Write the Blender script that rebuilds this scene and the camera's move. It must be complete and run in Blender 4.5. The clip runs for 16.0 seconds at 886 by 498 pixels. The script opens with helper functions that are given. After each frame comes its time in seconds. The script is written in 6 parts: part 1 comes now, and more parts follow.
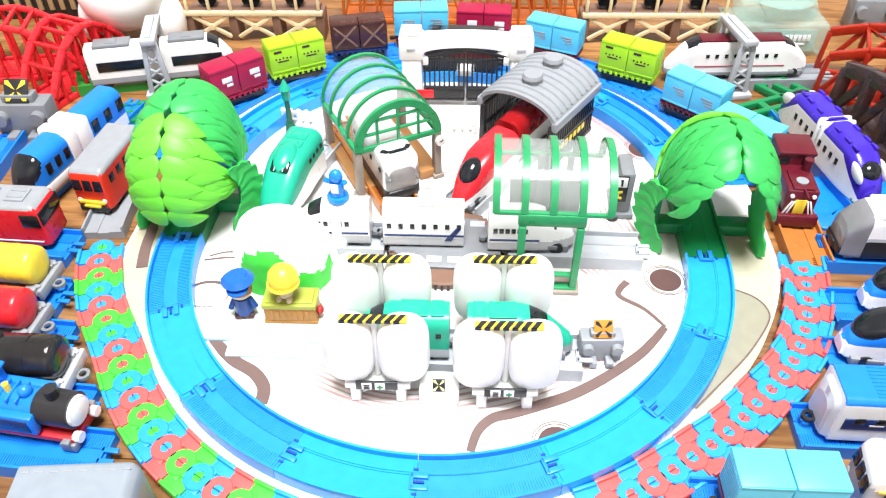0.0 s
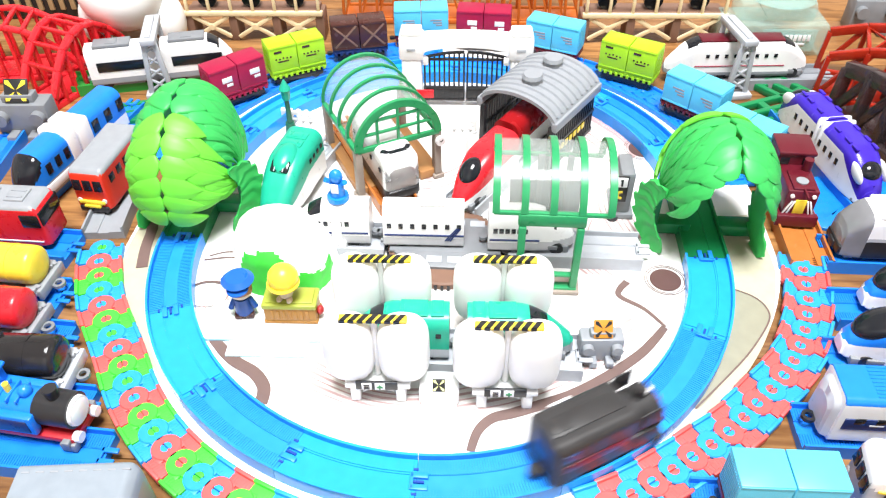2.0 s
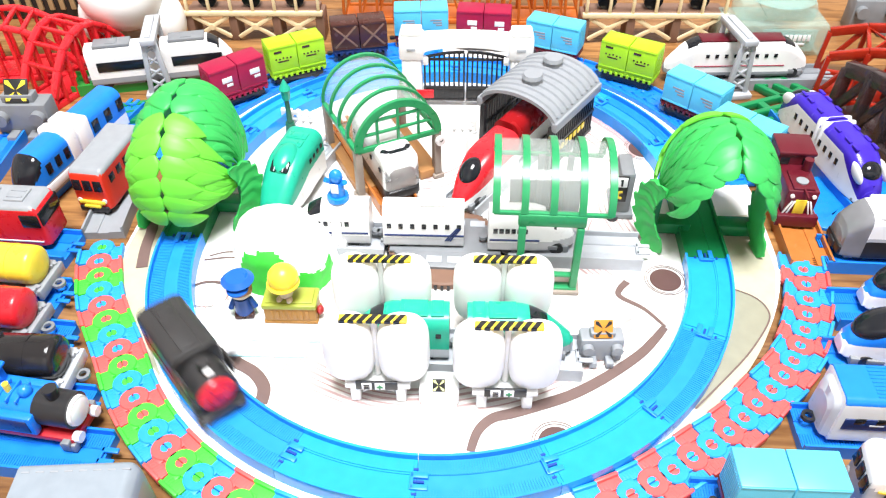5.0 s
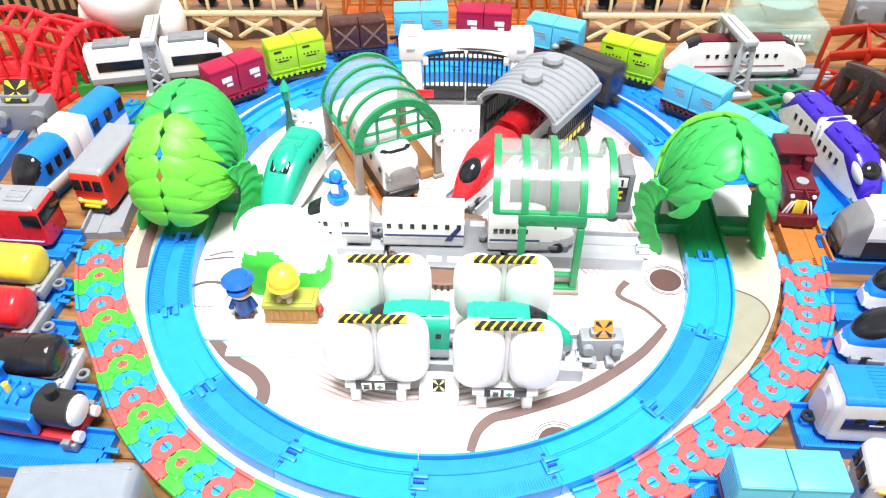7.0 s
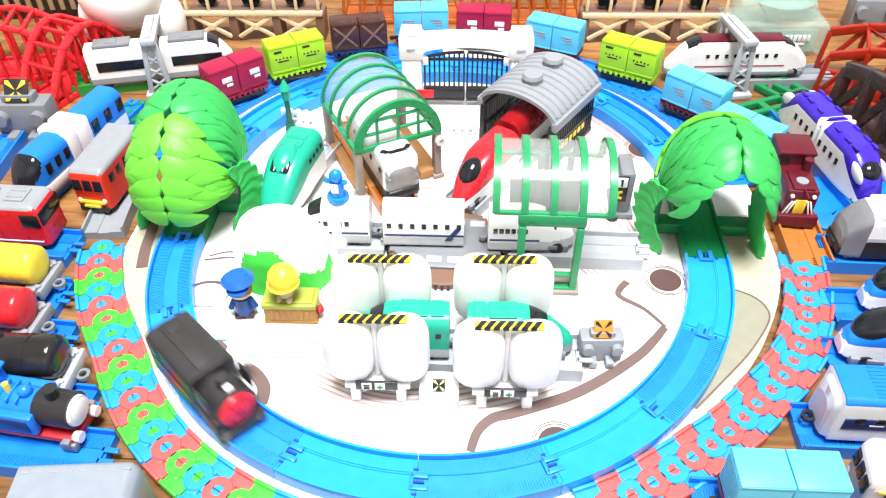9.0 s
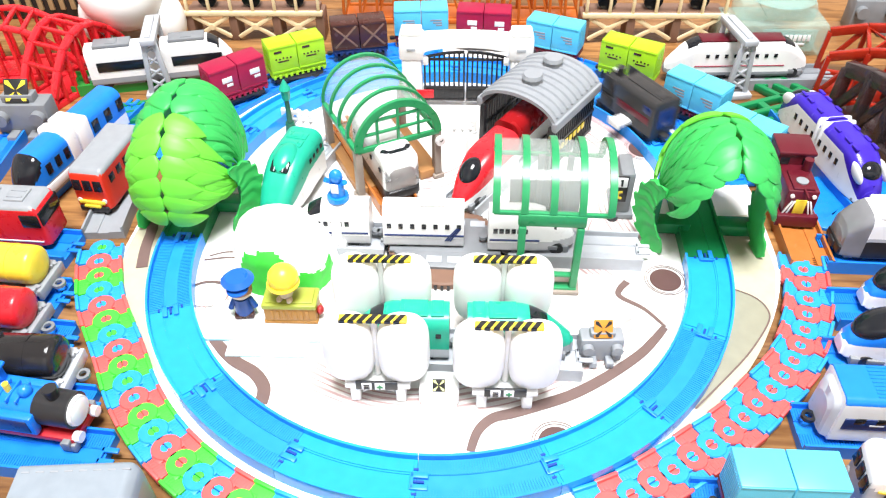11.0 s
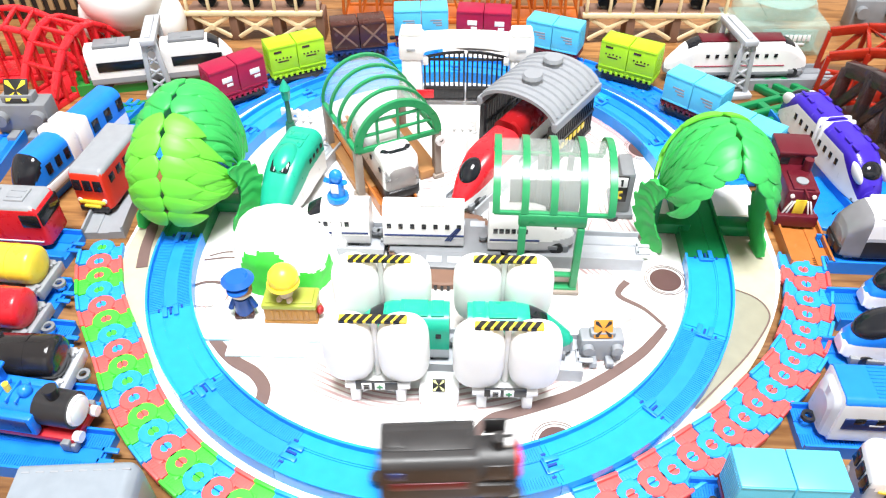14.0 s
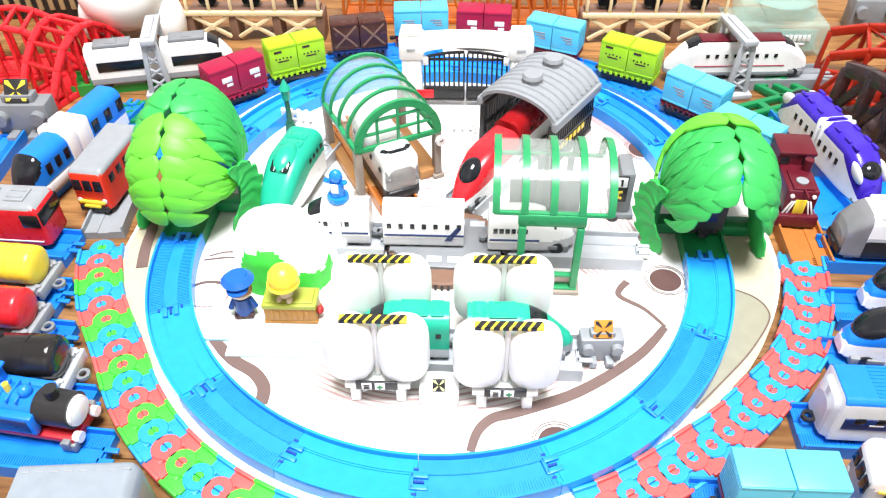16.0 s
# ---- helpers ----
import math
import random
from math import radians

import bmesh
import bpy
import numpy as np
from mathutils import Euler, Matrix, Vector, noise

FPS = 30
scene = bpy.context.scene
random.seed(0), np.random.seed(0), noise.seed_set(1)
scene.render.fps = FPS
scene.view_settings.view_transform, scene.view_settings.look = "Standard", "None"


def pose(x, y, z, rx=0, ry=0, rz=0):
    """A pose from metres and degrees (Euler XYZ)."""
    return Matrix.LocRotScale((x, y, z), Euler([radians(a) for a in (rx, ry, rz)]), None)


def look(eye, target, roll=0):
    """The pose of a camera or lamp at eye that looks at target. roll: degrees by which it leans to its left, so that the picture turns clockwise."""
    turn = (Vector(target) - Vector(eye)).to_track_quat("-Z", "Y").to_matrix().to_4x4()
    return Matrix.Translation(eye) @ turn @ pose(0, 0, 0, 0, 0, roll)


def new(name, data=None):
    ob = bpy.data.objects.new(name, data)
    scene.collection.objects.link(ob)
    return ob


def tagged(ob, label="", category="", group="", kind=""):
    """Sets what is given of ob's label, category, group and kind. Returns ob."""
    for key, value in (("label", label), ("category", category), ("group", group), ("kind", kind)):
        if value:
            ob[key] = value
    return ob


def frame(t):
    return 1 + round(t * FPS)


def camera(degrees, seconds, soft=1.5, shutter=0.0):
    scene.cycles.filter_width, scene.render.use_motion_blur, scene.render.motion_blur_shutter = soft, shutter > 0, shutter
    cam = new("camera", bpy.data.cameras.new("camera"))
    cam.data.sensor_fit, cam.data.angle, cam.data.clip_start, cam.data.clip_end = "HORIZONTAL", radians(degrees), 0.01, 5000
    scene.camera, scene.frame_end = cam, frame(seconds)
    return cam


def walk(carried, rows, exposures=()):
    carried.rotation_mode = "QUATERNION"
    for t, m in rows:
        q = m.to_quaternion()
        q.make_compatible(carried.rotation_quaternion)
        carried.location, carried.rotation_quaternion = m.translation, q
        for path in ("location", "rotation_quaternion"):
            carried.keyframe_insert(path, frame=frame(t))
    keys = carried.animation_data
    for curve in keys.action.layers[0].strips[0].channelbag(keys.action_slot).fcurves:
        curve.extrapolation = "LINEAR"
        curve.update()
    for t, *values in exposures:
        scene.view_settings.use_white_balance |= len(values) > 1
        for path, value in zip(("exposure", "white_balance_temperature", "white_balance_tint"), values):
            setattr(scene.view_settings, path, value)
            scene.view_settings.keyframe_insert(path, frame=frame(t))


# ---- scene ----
cam = camera(60.29, 16.0, soft=1.2, shutter=0.5)
EYE = (0.0238, -0.3162, 0.2949)
TILT, YAW = 0.7413, -0.0698
AHEAD = (math.sin(YAW) * math.cos(TILT), math.cos(YAW) * math.cos(TILT), -math.sin(TILT))
VIEW = look(EYE, [e + a for e, a in zip(EYE, AHEAD)], -0.38)
walk(cam, [(0.0, VIEW), (16.0, VIEW)])

# ---- light ----
world = bpy.data.worlds.new("room_air")
scene.world = world
world.use_nodes = True
world.node_tree.nodes["Background"].inputs[0].default_value = (0.95, 0.98, 1.0, 1)
world.node_tree.nodes["Background"].inputs[1].default_value = 0.36
scene.view_settings.exposure = 0.75


def area_lamp(name, eye, target, size, power, color=(1, 1, 1)):
    data = bpy.data.lights.new(name, "AREA")
    data.shape, data.size, data.energy, data.color = "DISK", size, power, color
    ob = new(name, data)
    ob.matrix_basis = look(eye, target)
    return ob


# Added soft light, source unseen: from above and behind the camera to brighten near faces.
area_lamp("ceiling_lamp_light", (0.12, -0.45, 2.15), (0.0, 0.0, 0.0), 0.9, 75, (0.97, 0.99, 1.0))

# ---- materials ----
MATS = {}


def mat(name, color, rough=0.35, metal=0.0, vary=0.12, scale=160.0, bump=0.04, alpha=1.0, trans=0.0, sss=0.0, coat=0.0, ior=1.46):
    """Moulded plastic and the like: two scales of variation in colour and gloss, and a fine relief."""
    if name in MATS:
        return MATS[name]
    m = bpy.data.materials.new(name)
    m.use_nodes = True
    t = m.node_tree
    b = t.nodes["Principled BSDF"]
    co = t.nodes.new("ShaderNodeTexCoord")
    n1 = t.nodes.new("ShaderNodeTexNoise")
    n1.inputs["Scale"].default_value, n1.inputs["Detail"].default_value = scale, 3
    n2 = t.nodes.new("ShaderNodeTexNoise")
    n2.inputs["Scale"].default_value, n2.inputs["Detail"].default_value = scale * 14, 2
    for n in (n1, n2):
        t.links.new(co.outputs["Object"], n.inputs["Vector"])
    ramp = t.nodes.new("ShaderNodeMix")
    ramp.data_type = "RGBA"
    ramp.inputs["A"].default_value = (*[c * (1 - vary) for c in color], 1)
    ramp.inputs["B"].default_value = (*[min(1, c * (1 + vary)) for c in color], 1)
    t.links.new(n1.outputs["Fac"], ramp.inputs["Factor"])
    t.links.new(ramp.outputs["Result"], b.inputs["Base Color"])
    mr = t.nodes.new("ShaderNodeMapRange")
    mr.inputs["To Min"].default_value, mr.inputs["To Max"].default_value = max(0.02, rough - 0.1), min(1, rough + 0.12)
    t.links.new(n1.outputs["Fac"], mr.inputs["Value"])
    t.links.new(mr.outputs["Result"], b.inputs["Roughness"])
    if bump:
        bp = t.nodes.new("ShaderNodeBump")
        bp.inputs["Strength"].default_value, bp.inputs["Distance"].default_value = bump, 0.0006
        t.links.new(n2.outputs["Fac"], bp.inputs["Height"])
        t.links.new(bp.outputs["Normal"], b.inputs["Normal"])
    b.inputs["Metallic"].default_value = metal
    b.inputs["Alpha"].default_value = alpha
    b.inputs["Transmission Weight"].default_value = trans
    b.inputs["IOR"].default_value = ior
    b.inputs["Coat Weight"].default_value = coat
    if sss:
        b.inputs["Subsurface Weight"].default_value = sss
        b.inputs["Subsurface Scale"].default_value = 0.003
    MATS[name] = m
    return m


WHITE = mat("white_plastic", (0.82, 0.82, 0.82), 0.3, vary=0.04)
MILK = mat("milky_plastic", (0.9, 0.9, 0.89), 0.4, vary=0.02)
BLACK = mat("black_plastic", (0.02, 0.02, 0.022), 0.35)
SOOT = mat("matt_black_plastic", (0.03, 0.029, 0.03), 0.42, bump=0.08)
GLASSY = mat("dark_window", (0.012, 0.014, 0.018), 0.12, bump=0)
GREY = mat("grey_plastic", (0.2, 0.21, 0.225), 0.42)
PALE = mat("pale_grey_plastic", (0.27, 0.285, 0.31), 0.4)
LIGHT_GREY = mat("light_grey_plastic", (0.42, 0.44, 0.475), 0.4)
SILVER = mat("silver_paint", (0.6, 0.6, 0.6), 0.3, metal=0.8)
RED = mat("red_plastic", (0.68, 0.018, 0.028), 0.28)
ORANGE_RED = mat("orange_red_plastic", (0.72, 0.035, 0.015), 0.33)
BLUE = mat("blue_plastic", (0.01, 0.19, 0.72), 0.33)
RAIL = mat("track_blue_plastic", (0.016, 0.25, 0.78), 0.36)
RAIL_CLEAR = mat("clear_blue_plastic", (0.02, 0.315, 0.85), 0.14, bump=0.01)
SKY = mat("sky_blue_plastic", (0.1, 0.52, 0.74), 0.4, vary=0.05)
NAVY = mat("navy_paint", (0.012, 0.03, 0.13), 0.3)
PURPLE = mat("violet_paint", (0.045, 0.02, 0.4), 0.22)
CRIMSON = mat("crimson_plastic", (0.33, 0.006, 0.045), 0.42)
MAROON = mat("maroon_plastic", (0.105, 0.007, 0.016), 0.35)
LIME = mat("lime_plastic", (0.36, 0.66, 0.015), 0.4, vary=0.06)
BROWN = mat("brown_plastic", (0.06, 0.02, 0.016), 0.24)
WOOD_BROWN = mat("dull_brown_plastic", (0.2, 0.11, 0.075), 0.55)
TAUPE = mat("taupe_plastic", (0.3, 0.25, 0.21), 0.5)
CREAM = mat("cream_plastic", (0.76, 0.62, 0.38), 0.45)
ORANGE = mat("orange_plastic", (0.44, 0.14, 0.03), 0.4)
AMBER = mat("amber_paint", (0.6, 0.24, 0.03), 0.4)
YELLOW = mat("yellow_plastic", (0.82, 0.63, 0.05), 0.3)
GREEN = mat("green_plastic", (0.008, 0.2, 0.065), 0.34)
LEAF = mat("leaf_green_plastic", (0.033, 0.4, 0.082), 0.46, vary=0.1)
LEAF_LIGHT = mat("light_leaf_green_plastic", (0.125, 0.57, 0.04), 0.46, vary=0.07)
STATION_GREEN = mat("station_green_plastic", (0.022, 0.27, 0.1), 0.3)
TEAL = mat("teal_green_paint", (0.014, 0.38, 0.25), 0.3)
CLEAR = mat("clear_sheet", (0.5, 0.55, 0.52), 0.1, bump=0.0, alpha=0.22, vary=0.02)
CLEAR_TEAL = mat("clear_teal_plastic", (0.42, 0.72, 0.67), 0.1, bump=0.0, alpha=0.3, vary=0.05)
CLEAR_RED = mat("clear_red_plastic", (0.36, 0.02, 0.008), 0.12, bump=0.01, alpha=0.86)
CLEAR_SMOKE = mat("clear_smoke_plastic", (0.055, 0.04, 0.042), 0.1, bump=0.01, alpha=0.78)
SKIN = mat("painted_brown", (0.35, 0.16, 0.06), 0.4)
GOLD = mat("gold_brown_paint", (0.36, 0.17, 0.03), 0.4)
OLIVE = mat("olive_paint", (0.32, 0.36, 0.05), 0.4)
PINK = mat("track_red_plastic", (0.8, 0.1, 0.095), 0.42)
TRACK_GREEN = mat("track_green_plastic", (0.06, 0.62, 0.05), 0.42)
TRACK_BLUE = mat("track_light_blue_plastic", (0.02, 0.3, 0.74), 0.42)
PRINT_BROWN = mat("brown_print", (0.15, 0.095, 0.085), 0.6, bump=0)
PRINT_PINK = mat("pink_print", (0.52, 0.36, 0.35), 0.6, bump=0)
PRINT_BEIGE = mat("beige_print", (0.28, 0.27, 0.2), 0.6, bump=0)
PRINT_CREAM = mat("cream_print", (0.46, 0.435, 0.32), 0.6, bump=0)
PAPER = mat("white_print_board", (0.8, 0.78, 0.76), 0.5, vary=0.03, scale=20, bump=0.02)
WALLPAPER = mat("white_wall", (0.75, 0.74, 0.72), 0.8, scale=6)


def wood_floor():
    m = mat("oak_floor", (0.36, 0.17, 0.06), 0.4, bump=0.0)
    t = m.node_tree
    b = t.nodes["Principled BSDF"]
    co = t.nodes.new("ShaderNodeTexCoord")
    mp = t.nodes.new("ShaderNodeMapping")
    mp.inputs["Scale"].default_value = (6, 60, 6)
    nz = t.nodes.new("ShaderNodeTexNoise")
    nz.inputs["Scale"].default_value, nz.inputs["Detail"].default_value, nz.inputs["Distortion"].default_value = 3.0, 8, 1.2
    rp = t.nodes.new("ShaderNodeValToRGB")
    rp.color_ramp.elements[0].color, rp.color_ramp.elements[0].position = (0.13, 0.05, 0.014, 1), 0.3
    rp.color_ramp.elements[1].color, rp.color_ramp.elements[1].position = (0.36, 0.175, 0.06, 1), 0.7
    info = t.nodes.new("ShaderNodeObjectInfo")
    hs = t.nodes.new("ShaderNodeHueSaturation")
    ma = t.nodes.new("ShaderNodeMapRange")
    ma.inputs["To Min"].default_value, ma.inputs["To Max"].default_value = 0.75, 1.2
    t.links.new(co.outputs["Object"], mp.inputs["Vector"])
    t.links.new(mp.outputs["Vector"], nz.inputs["Vector"])
    t.links.new(nz.outputs["Fac"], rp.inputs["Fac"])
    t.links.new(rp.outputs["Color"], hs.inputs["Color"])
    t.links.new(info.outputs["Random"], ma.inputs["Value"])
    t.links.new(ma.outputs["Result"], hs.inputs["Value"])
    t.links.new(hs.outputs["Color"], b.inputs["Base Color"])
    return m


OAK = wood_floor()


# ---- mesh helpers ----
def part(name, bm, material, parent=None, label="", at=None, angle=38):
    me = bpy.data.meshes.new(name)
    bmesh.ops.recalc_face_normals(bm, faces=bm.faces)
    bm.to_mesh(me)
    bm.free()
    for one in material if isinstance(material, (list, tuple)) else (material,):
        me.materials.append(one)
    me.shade_smooth()
    me.set_sharp_from_angle(angle=radians(angle))
    ob = new(name, me)
    if parent is not None:
        ob.parent = parent
    if at is not None:
        ob.matrix_basis = at
    if label:
        tagged(ob, label)
    return ob


def again(name, src, parent, at):
    """One more object on the same mesh."""
    ob = new(name, src.data)
    ob.parent = parent
    ob.matrix_basis = at
    return ob


def thing(name, label, category, group="", kind="", at=None):
    ob = tagged(new(name), label, category, group, kind)
    if at is not None:
        ob.matrix_basis = at
    return ob


def box(bm, c, s, bevel=0.0005, m=None):
    r = bmesh.ops.create_cube(bm, size=1, matrix=(m or Matrix()) @ Matrix.Translation(c) @ Matrix.Diagonal((*s, 1)))
    if bevel:
        es = list({e for v in r["verts"] for e in v.link_edges})
        bmesh.ops.bevel(bm, geom=es, offset=bevel, segments=2, affect="EDGES", profile=0.5)
    return bm


def boxed(c, s, bevel=0.0005, m=None):
    return box(bmesh.new(), c, s, bevel, m)


def rod(bm, a, b, r, seg=8, r2=None):
    a, b = Vector(a), Vector(b)
    d = b - a
    m = Matrix.Translation((a + b) / 2) @ d.to_track_quat("Z", "Y").to_matrix().to_4x4()
    bmesh.ops.create_cone(bm, cap_ends=True, segments=seg, radius1=r, radius2=r if r2 is None else r2, depth=d.length, matrix=m)
    return bm


def bar(bm, a, b, w, h, bevel=0.0003):
    """A square bar between two points."""
    a, b = Vector(a), Vector(b)
    d = b - a
    up = Vector((0, 0, 1)) if abs(d.normalized().z) < 0.95 else Vector((0, 1, 0))
    x = d.normalized()
    y = up.cross(x).normalized()
    z = x.cross(y)
    m = Matrix((x, y, z)).transposed().to_4x4()
    m.translation = (a + b) / 2
    return box(bm, (0, 0, 0), (d.length, w, h), bevel, m)


def ball(bm, c, s, seg=20, m=None):
    bmesh.ops.create_uvsphere(bm, u_segments=seg, v_segments=seg // 2, radius=1, matrix=(m or Matrix()) @ Matrix.Translation(c) @ Matrix.Diagonal((*s, 1)))
    return bm


def loft(bm, rings, caps=True, closed=True, rule=None):
    vs = [[bm.verts.new(p) for p in r] for r in rings]
    n = len(rings[0])
    fs = []
    for a, b in zip(vs, vs[1:]):
        for i in range(n if closed else n - 1):
            fs.append(bm.faces.new((a[i], a[(i + 1) % n], b[(i + 1) % n], b[i])))
    if caps and closed:
        fs += [bm.faces.new(vs[0]), bm.faces.new(vs[-1])]
    if rule:
        for f in fs:
            f.material_index = rule(f.calc_center_median())
    return bm


def ring_yz(x, w, z0, z1, rt, rb=0.0008, n=6, tuck=0.0):
    """A rounded upright cross-section at x; tuck narrows the top."""
    pts = []
    h = w / 2
    rt, rb = min(rt, h * 0.98, (z1 - z0) * 0.6), min(rb, h * 0.5, (z1 - z0) * 0.35)
    for cy, cz, r, a0 in ((h - rt - tuck, z1 - rt, rt, 0), (-h + rt + tuck, z1 - rt, rt, 90), (-h + rb, z0 + rb, rb, 180), (h - rb, z0 + rb, rb, 270)):
        for i in range(n + 1):
            a = radians(a0 + 90 * i / n)
            pts.append((x, cy + r * math.cos(a), cz + r * math.sin(a)))
    out = []
    for i, p in enumerate(pts):
        q = pts[(i + 1) % len(pts)]
        out.append(p)
        if i in (2 * n + 1 - n - 1, n, 2 * n + 1, 3 * n + 2, 4 * n + 3):
            k = 10 if i in (2 * n + 1, 4 * n + 3) else (6 if i == n else 1)
            for j in range(1, k):
                out.append(tuple(u + (v - u) * j / k for u, v in zip(p, q)))
    return out


def strip(bm, pts, half, z, closed=False):
    """A flat ribbon along a line in the plane."""
    n = len(pts)
    lo, hi = [], []
    for i, p in enumerate(pts):
        a, b = Vector(pts[max(i - 1, 0)][:2]), Vector(pts[min(i + 1, n - 1)][:2])
        d = (b - a).normalized()
        h = half(i / (n - 1)) if callable(half) else half
        lo.append(bm.verts.new((p[0] - d.y * h, p[1] + d.x * h, z)))
        hi.append(bm.verts.new((p[0] + d.y * h, p[1] - d.x * h, z)))
    for i in range(n - 1):
        bm.faces.new((lo[i], lo[i + 1], hi[i + 1], hi[i]))
    return bm


def patch(bm, pts, z):
    bm.faces.new([bm.verts.new((x, y, z)) for x, y in pts])
    return bm


def curve_pts(ctrl, n=10):
    """A smooth line through a few points."""
    out = []
    for i in range(len(ctrl) - 1):
        p0, p1, p2, p3 = (np.array(ctrl[min(max(i + k, 0), len(ctrl) - 1)], float) for k in (-1, 0, 1, 2))
        for j in range(n):
            t = j / n
            out.append(tuple(0.5 * (2 * p1 + (p2 - p0) * t + (2 * p0 - 5 * p1 + 4 * p2 - p3) * t * t + (3 * p1 - p0 - 3 * p2 + p3) * t ** 3)))
    out.append(tuple(ctrl[-1]))
    return out


# ---- room ----
FLOOR_Z = -0.002


def build_room():
    fl = tagged(part("floor", boxed((0, 0.4, -0.03), (4.4, 4.4, 0.05), 0), OAK), "warm brown oak floor boards under the toy layout", "floor", kind="structure")
    plank = None
    k = 0
    for i in range(-9, 12):
        for j in range(-2, 3):
            m = pose(j * 0.62 + (0.31 if i % 2 else 0) - 0.05, 0.05 + i * 0.0755, FLOOR_Z - 0.0015)
            if plank is None:
                plank = part("plank", boxed((0, 0, 0), (0.6195, 0.075, 0.003), 0.0004), OAK, fl, at=m)
            else:
                again("plank", plank, fl, m)
            k += 1
    # Walls and ceiling are out of view, added to enclose and bounce the light.
    for name, c, s in (("wall_north", (0, 2.35, 1.15), (4.4, 0.1, 2.4)), ("wall_south", (0, -1.85, 1.15), (4.4, 0.1, 2.4)),
                       ("wall_east", (2.25, 0.25, 1.15), (0.1, 4.1, 2.4)), ("wall_west", (-2.25, 0.25, 1.15), (0.1, 4.1, 2.4))):
        tagged(part(name, boxed(c, s, 0), WALLPAPER), "plain white wall, unseen, added to close the room and bounce light", "wall", kind="structure")
    tagged(part("ceiling", boxed((0, 0.25, 2.4), (4.6, 4.4, 0.1), 0), WALLPAPER), "plain white ceiling, unseen, added to close the room and bounce light", "ceiling", kind="structure")


build_room()

# ---- printed board under the track ----
BOARD_Z = 0.001


def build_board():
    out = []
    for i in range(120):
        a = 2 * math.pi * i / 120
        d = math.degrees(a)
        r = float(np.interp(d, [0, 40, 70, 110, 140, 172, 188, 200, 215, 250, 290, 320, 345, 360], [0.189, 0.188, 0.2, 0.2, 0.185, 0.181, 0.181, 0.173, 0.163, 0.162, 0.162, 0.162, 0.178, 0.189]))
        yc = 0.054 if 0 < d < 180 else 0.0
        out.append((r * math.cos(a), r * math.sin(a) + yc))
    bm = bmesh.new()
    loft(bm, [[(x, y, z) for x, y in out] for z in (FLOOR_Z, BOARD_Z)])
    board = tagged(part("play_board", bm, PAPER, angle=60), "white round play board printed with contour lines, on the floor", "play mat", kind="structure")
    z = BOARD_Z

    def lay(name, bm, m, dz):
        ob = part(name, bm, m, board)
        ob.matrix_basis = pose(0, 0, dz)
        return ob

    # cream border outside the ring, right and left
    for a0, a1, yc in ((-72, 14, 0), (166, 216, 0)):
        bm = bmesh.new()
        pts = [(math.cos(radians(a)), math.sin(radians(a))) for a in np.linspace(a0, a1, 30)]
        hi = [(x * 0.16, y * 0.16) for x, y in pts]
        lo = []
        for x, y in pts:
            d = math.degrees(math.atan2(y, x)) % 360
            r = float(np.interp(d, [0, 14, 166, 188, 200, 215, 288, 320, 345, 360], [0.186, 0.186, 0.179, 0.179, 0.171, 0.161, 0.1605, 0.1635, 0.178, 0.186]))
            lo.append((x * r, y * r))
        va = [bm.verts.new((*p, z)) for p in hi]
        vb = [bm.verts.new((*p, z)) for p in lo]
        for i in range(29):
            bm.faces.new((va[i], va[i + 1], vb[i + 1], vb[i]))
        lay("printed_border", bm, PRINT_CREAM, 0.0002)
    bm = bmesh.new()
    strip(bm, curve_pts([(0.157, -0.018), (0.168, -0.0235), (0.1735, -0.0314), (0.1725, -0.0414), (0.1594, -0.0611), (0.1449, -0.0778), (0.1251, -0.0988)]), 0.00045, z)
    lay("printed_line", bm, PRINT_BROWN, 0.0006)
    bm = bmesh.new()
    patch(bm, curve_pts([(0.157, -0.018), (0.168, -0.0235), (0.1735, -0.0314), (0.1725, -0.0414), (0.1594, -0.0611), (0.1449, -0.0778), (0.1251, -0.0988), (0.138, -0.065), (0.152, -0.035)], 6), z)
    lay("printed_field", bm, PRINT_BEIGE, 0.0004)
    # brown paths
    for ctrl, half in (([(-0.1115, -0.069), (-0.1099, -0.0709), (-0.0964, -0.0832), (-0.0845, -0.0902), (-0.0774, -0.0989), (-0.0766, -0.1085)], lambda u: 0.0012 + 0.002 * min(1, u * 3)),
                       ([(0.0221, -0.1279), (0.025, -0.1173), (0.0312, -0.1099), (0.0403, -0.1065), (0.0521, -0.1017), (0.0682, -0.0943), (0.085, -0.0832), (0.103, -0.0681), (0.1129, -0.0565), (0.1185, -0.0487)], lambda u: 0.0019 + 0.001 * math.sin(u * 3.1)),
                       ([(0.1191, -0.0485), (0.1098, -0.0365), (0.0985, -0.0285), (0.098, -0.0234), (0.103, -0.0165)], lambda u: 0.0008 + 0.0013 * u),
                       ([(-0.1765, 0.021), (-0.171, 0.0135), (-0.1685, -0.0056), (-0.165, -0.0217)], 0.0032),
                       ([(-0.118, -0.029), (-0.112, -0.024), (-0.109, -0.03)], 0.0015)):
        bm = bmesh.new()
        strip(bm, curve_pts(ctrl), half, z)
        lay("printed_path", bm, PRINT_BROWN, 0.0005)
    # dark ponds with double rings
    for x, y, r in ((0.124, -0.014, 0.0085), (0.1275, 0.1096, 0.0095), (0.0605, -0.121, 0.0085)):
        bm = bmesh.new()
        patch(bm, [(x + r * math.cos(a), y + r * math.sin(a)) for a in np.linspace(0, 2 * math.pi, 33)[:-1]], z)
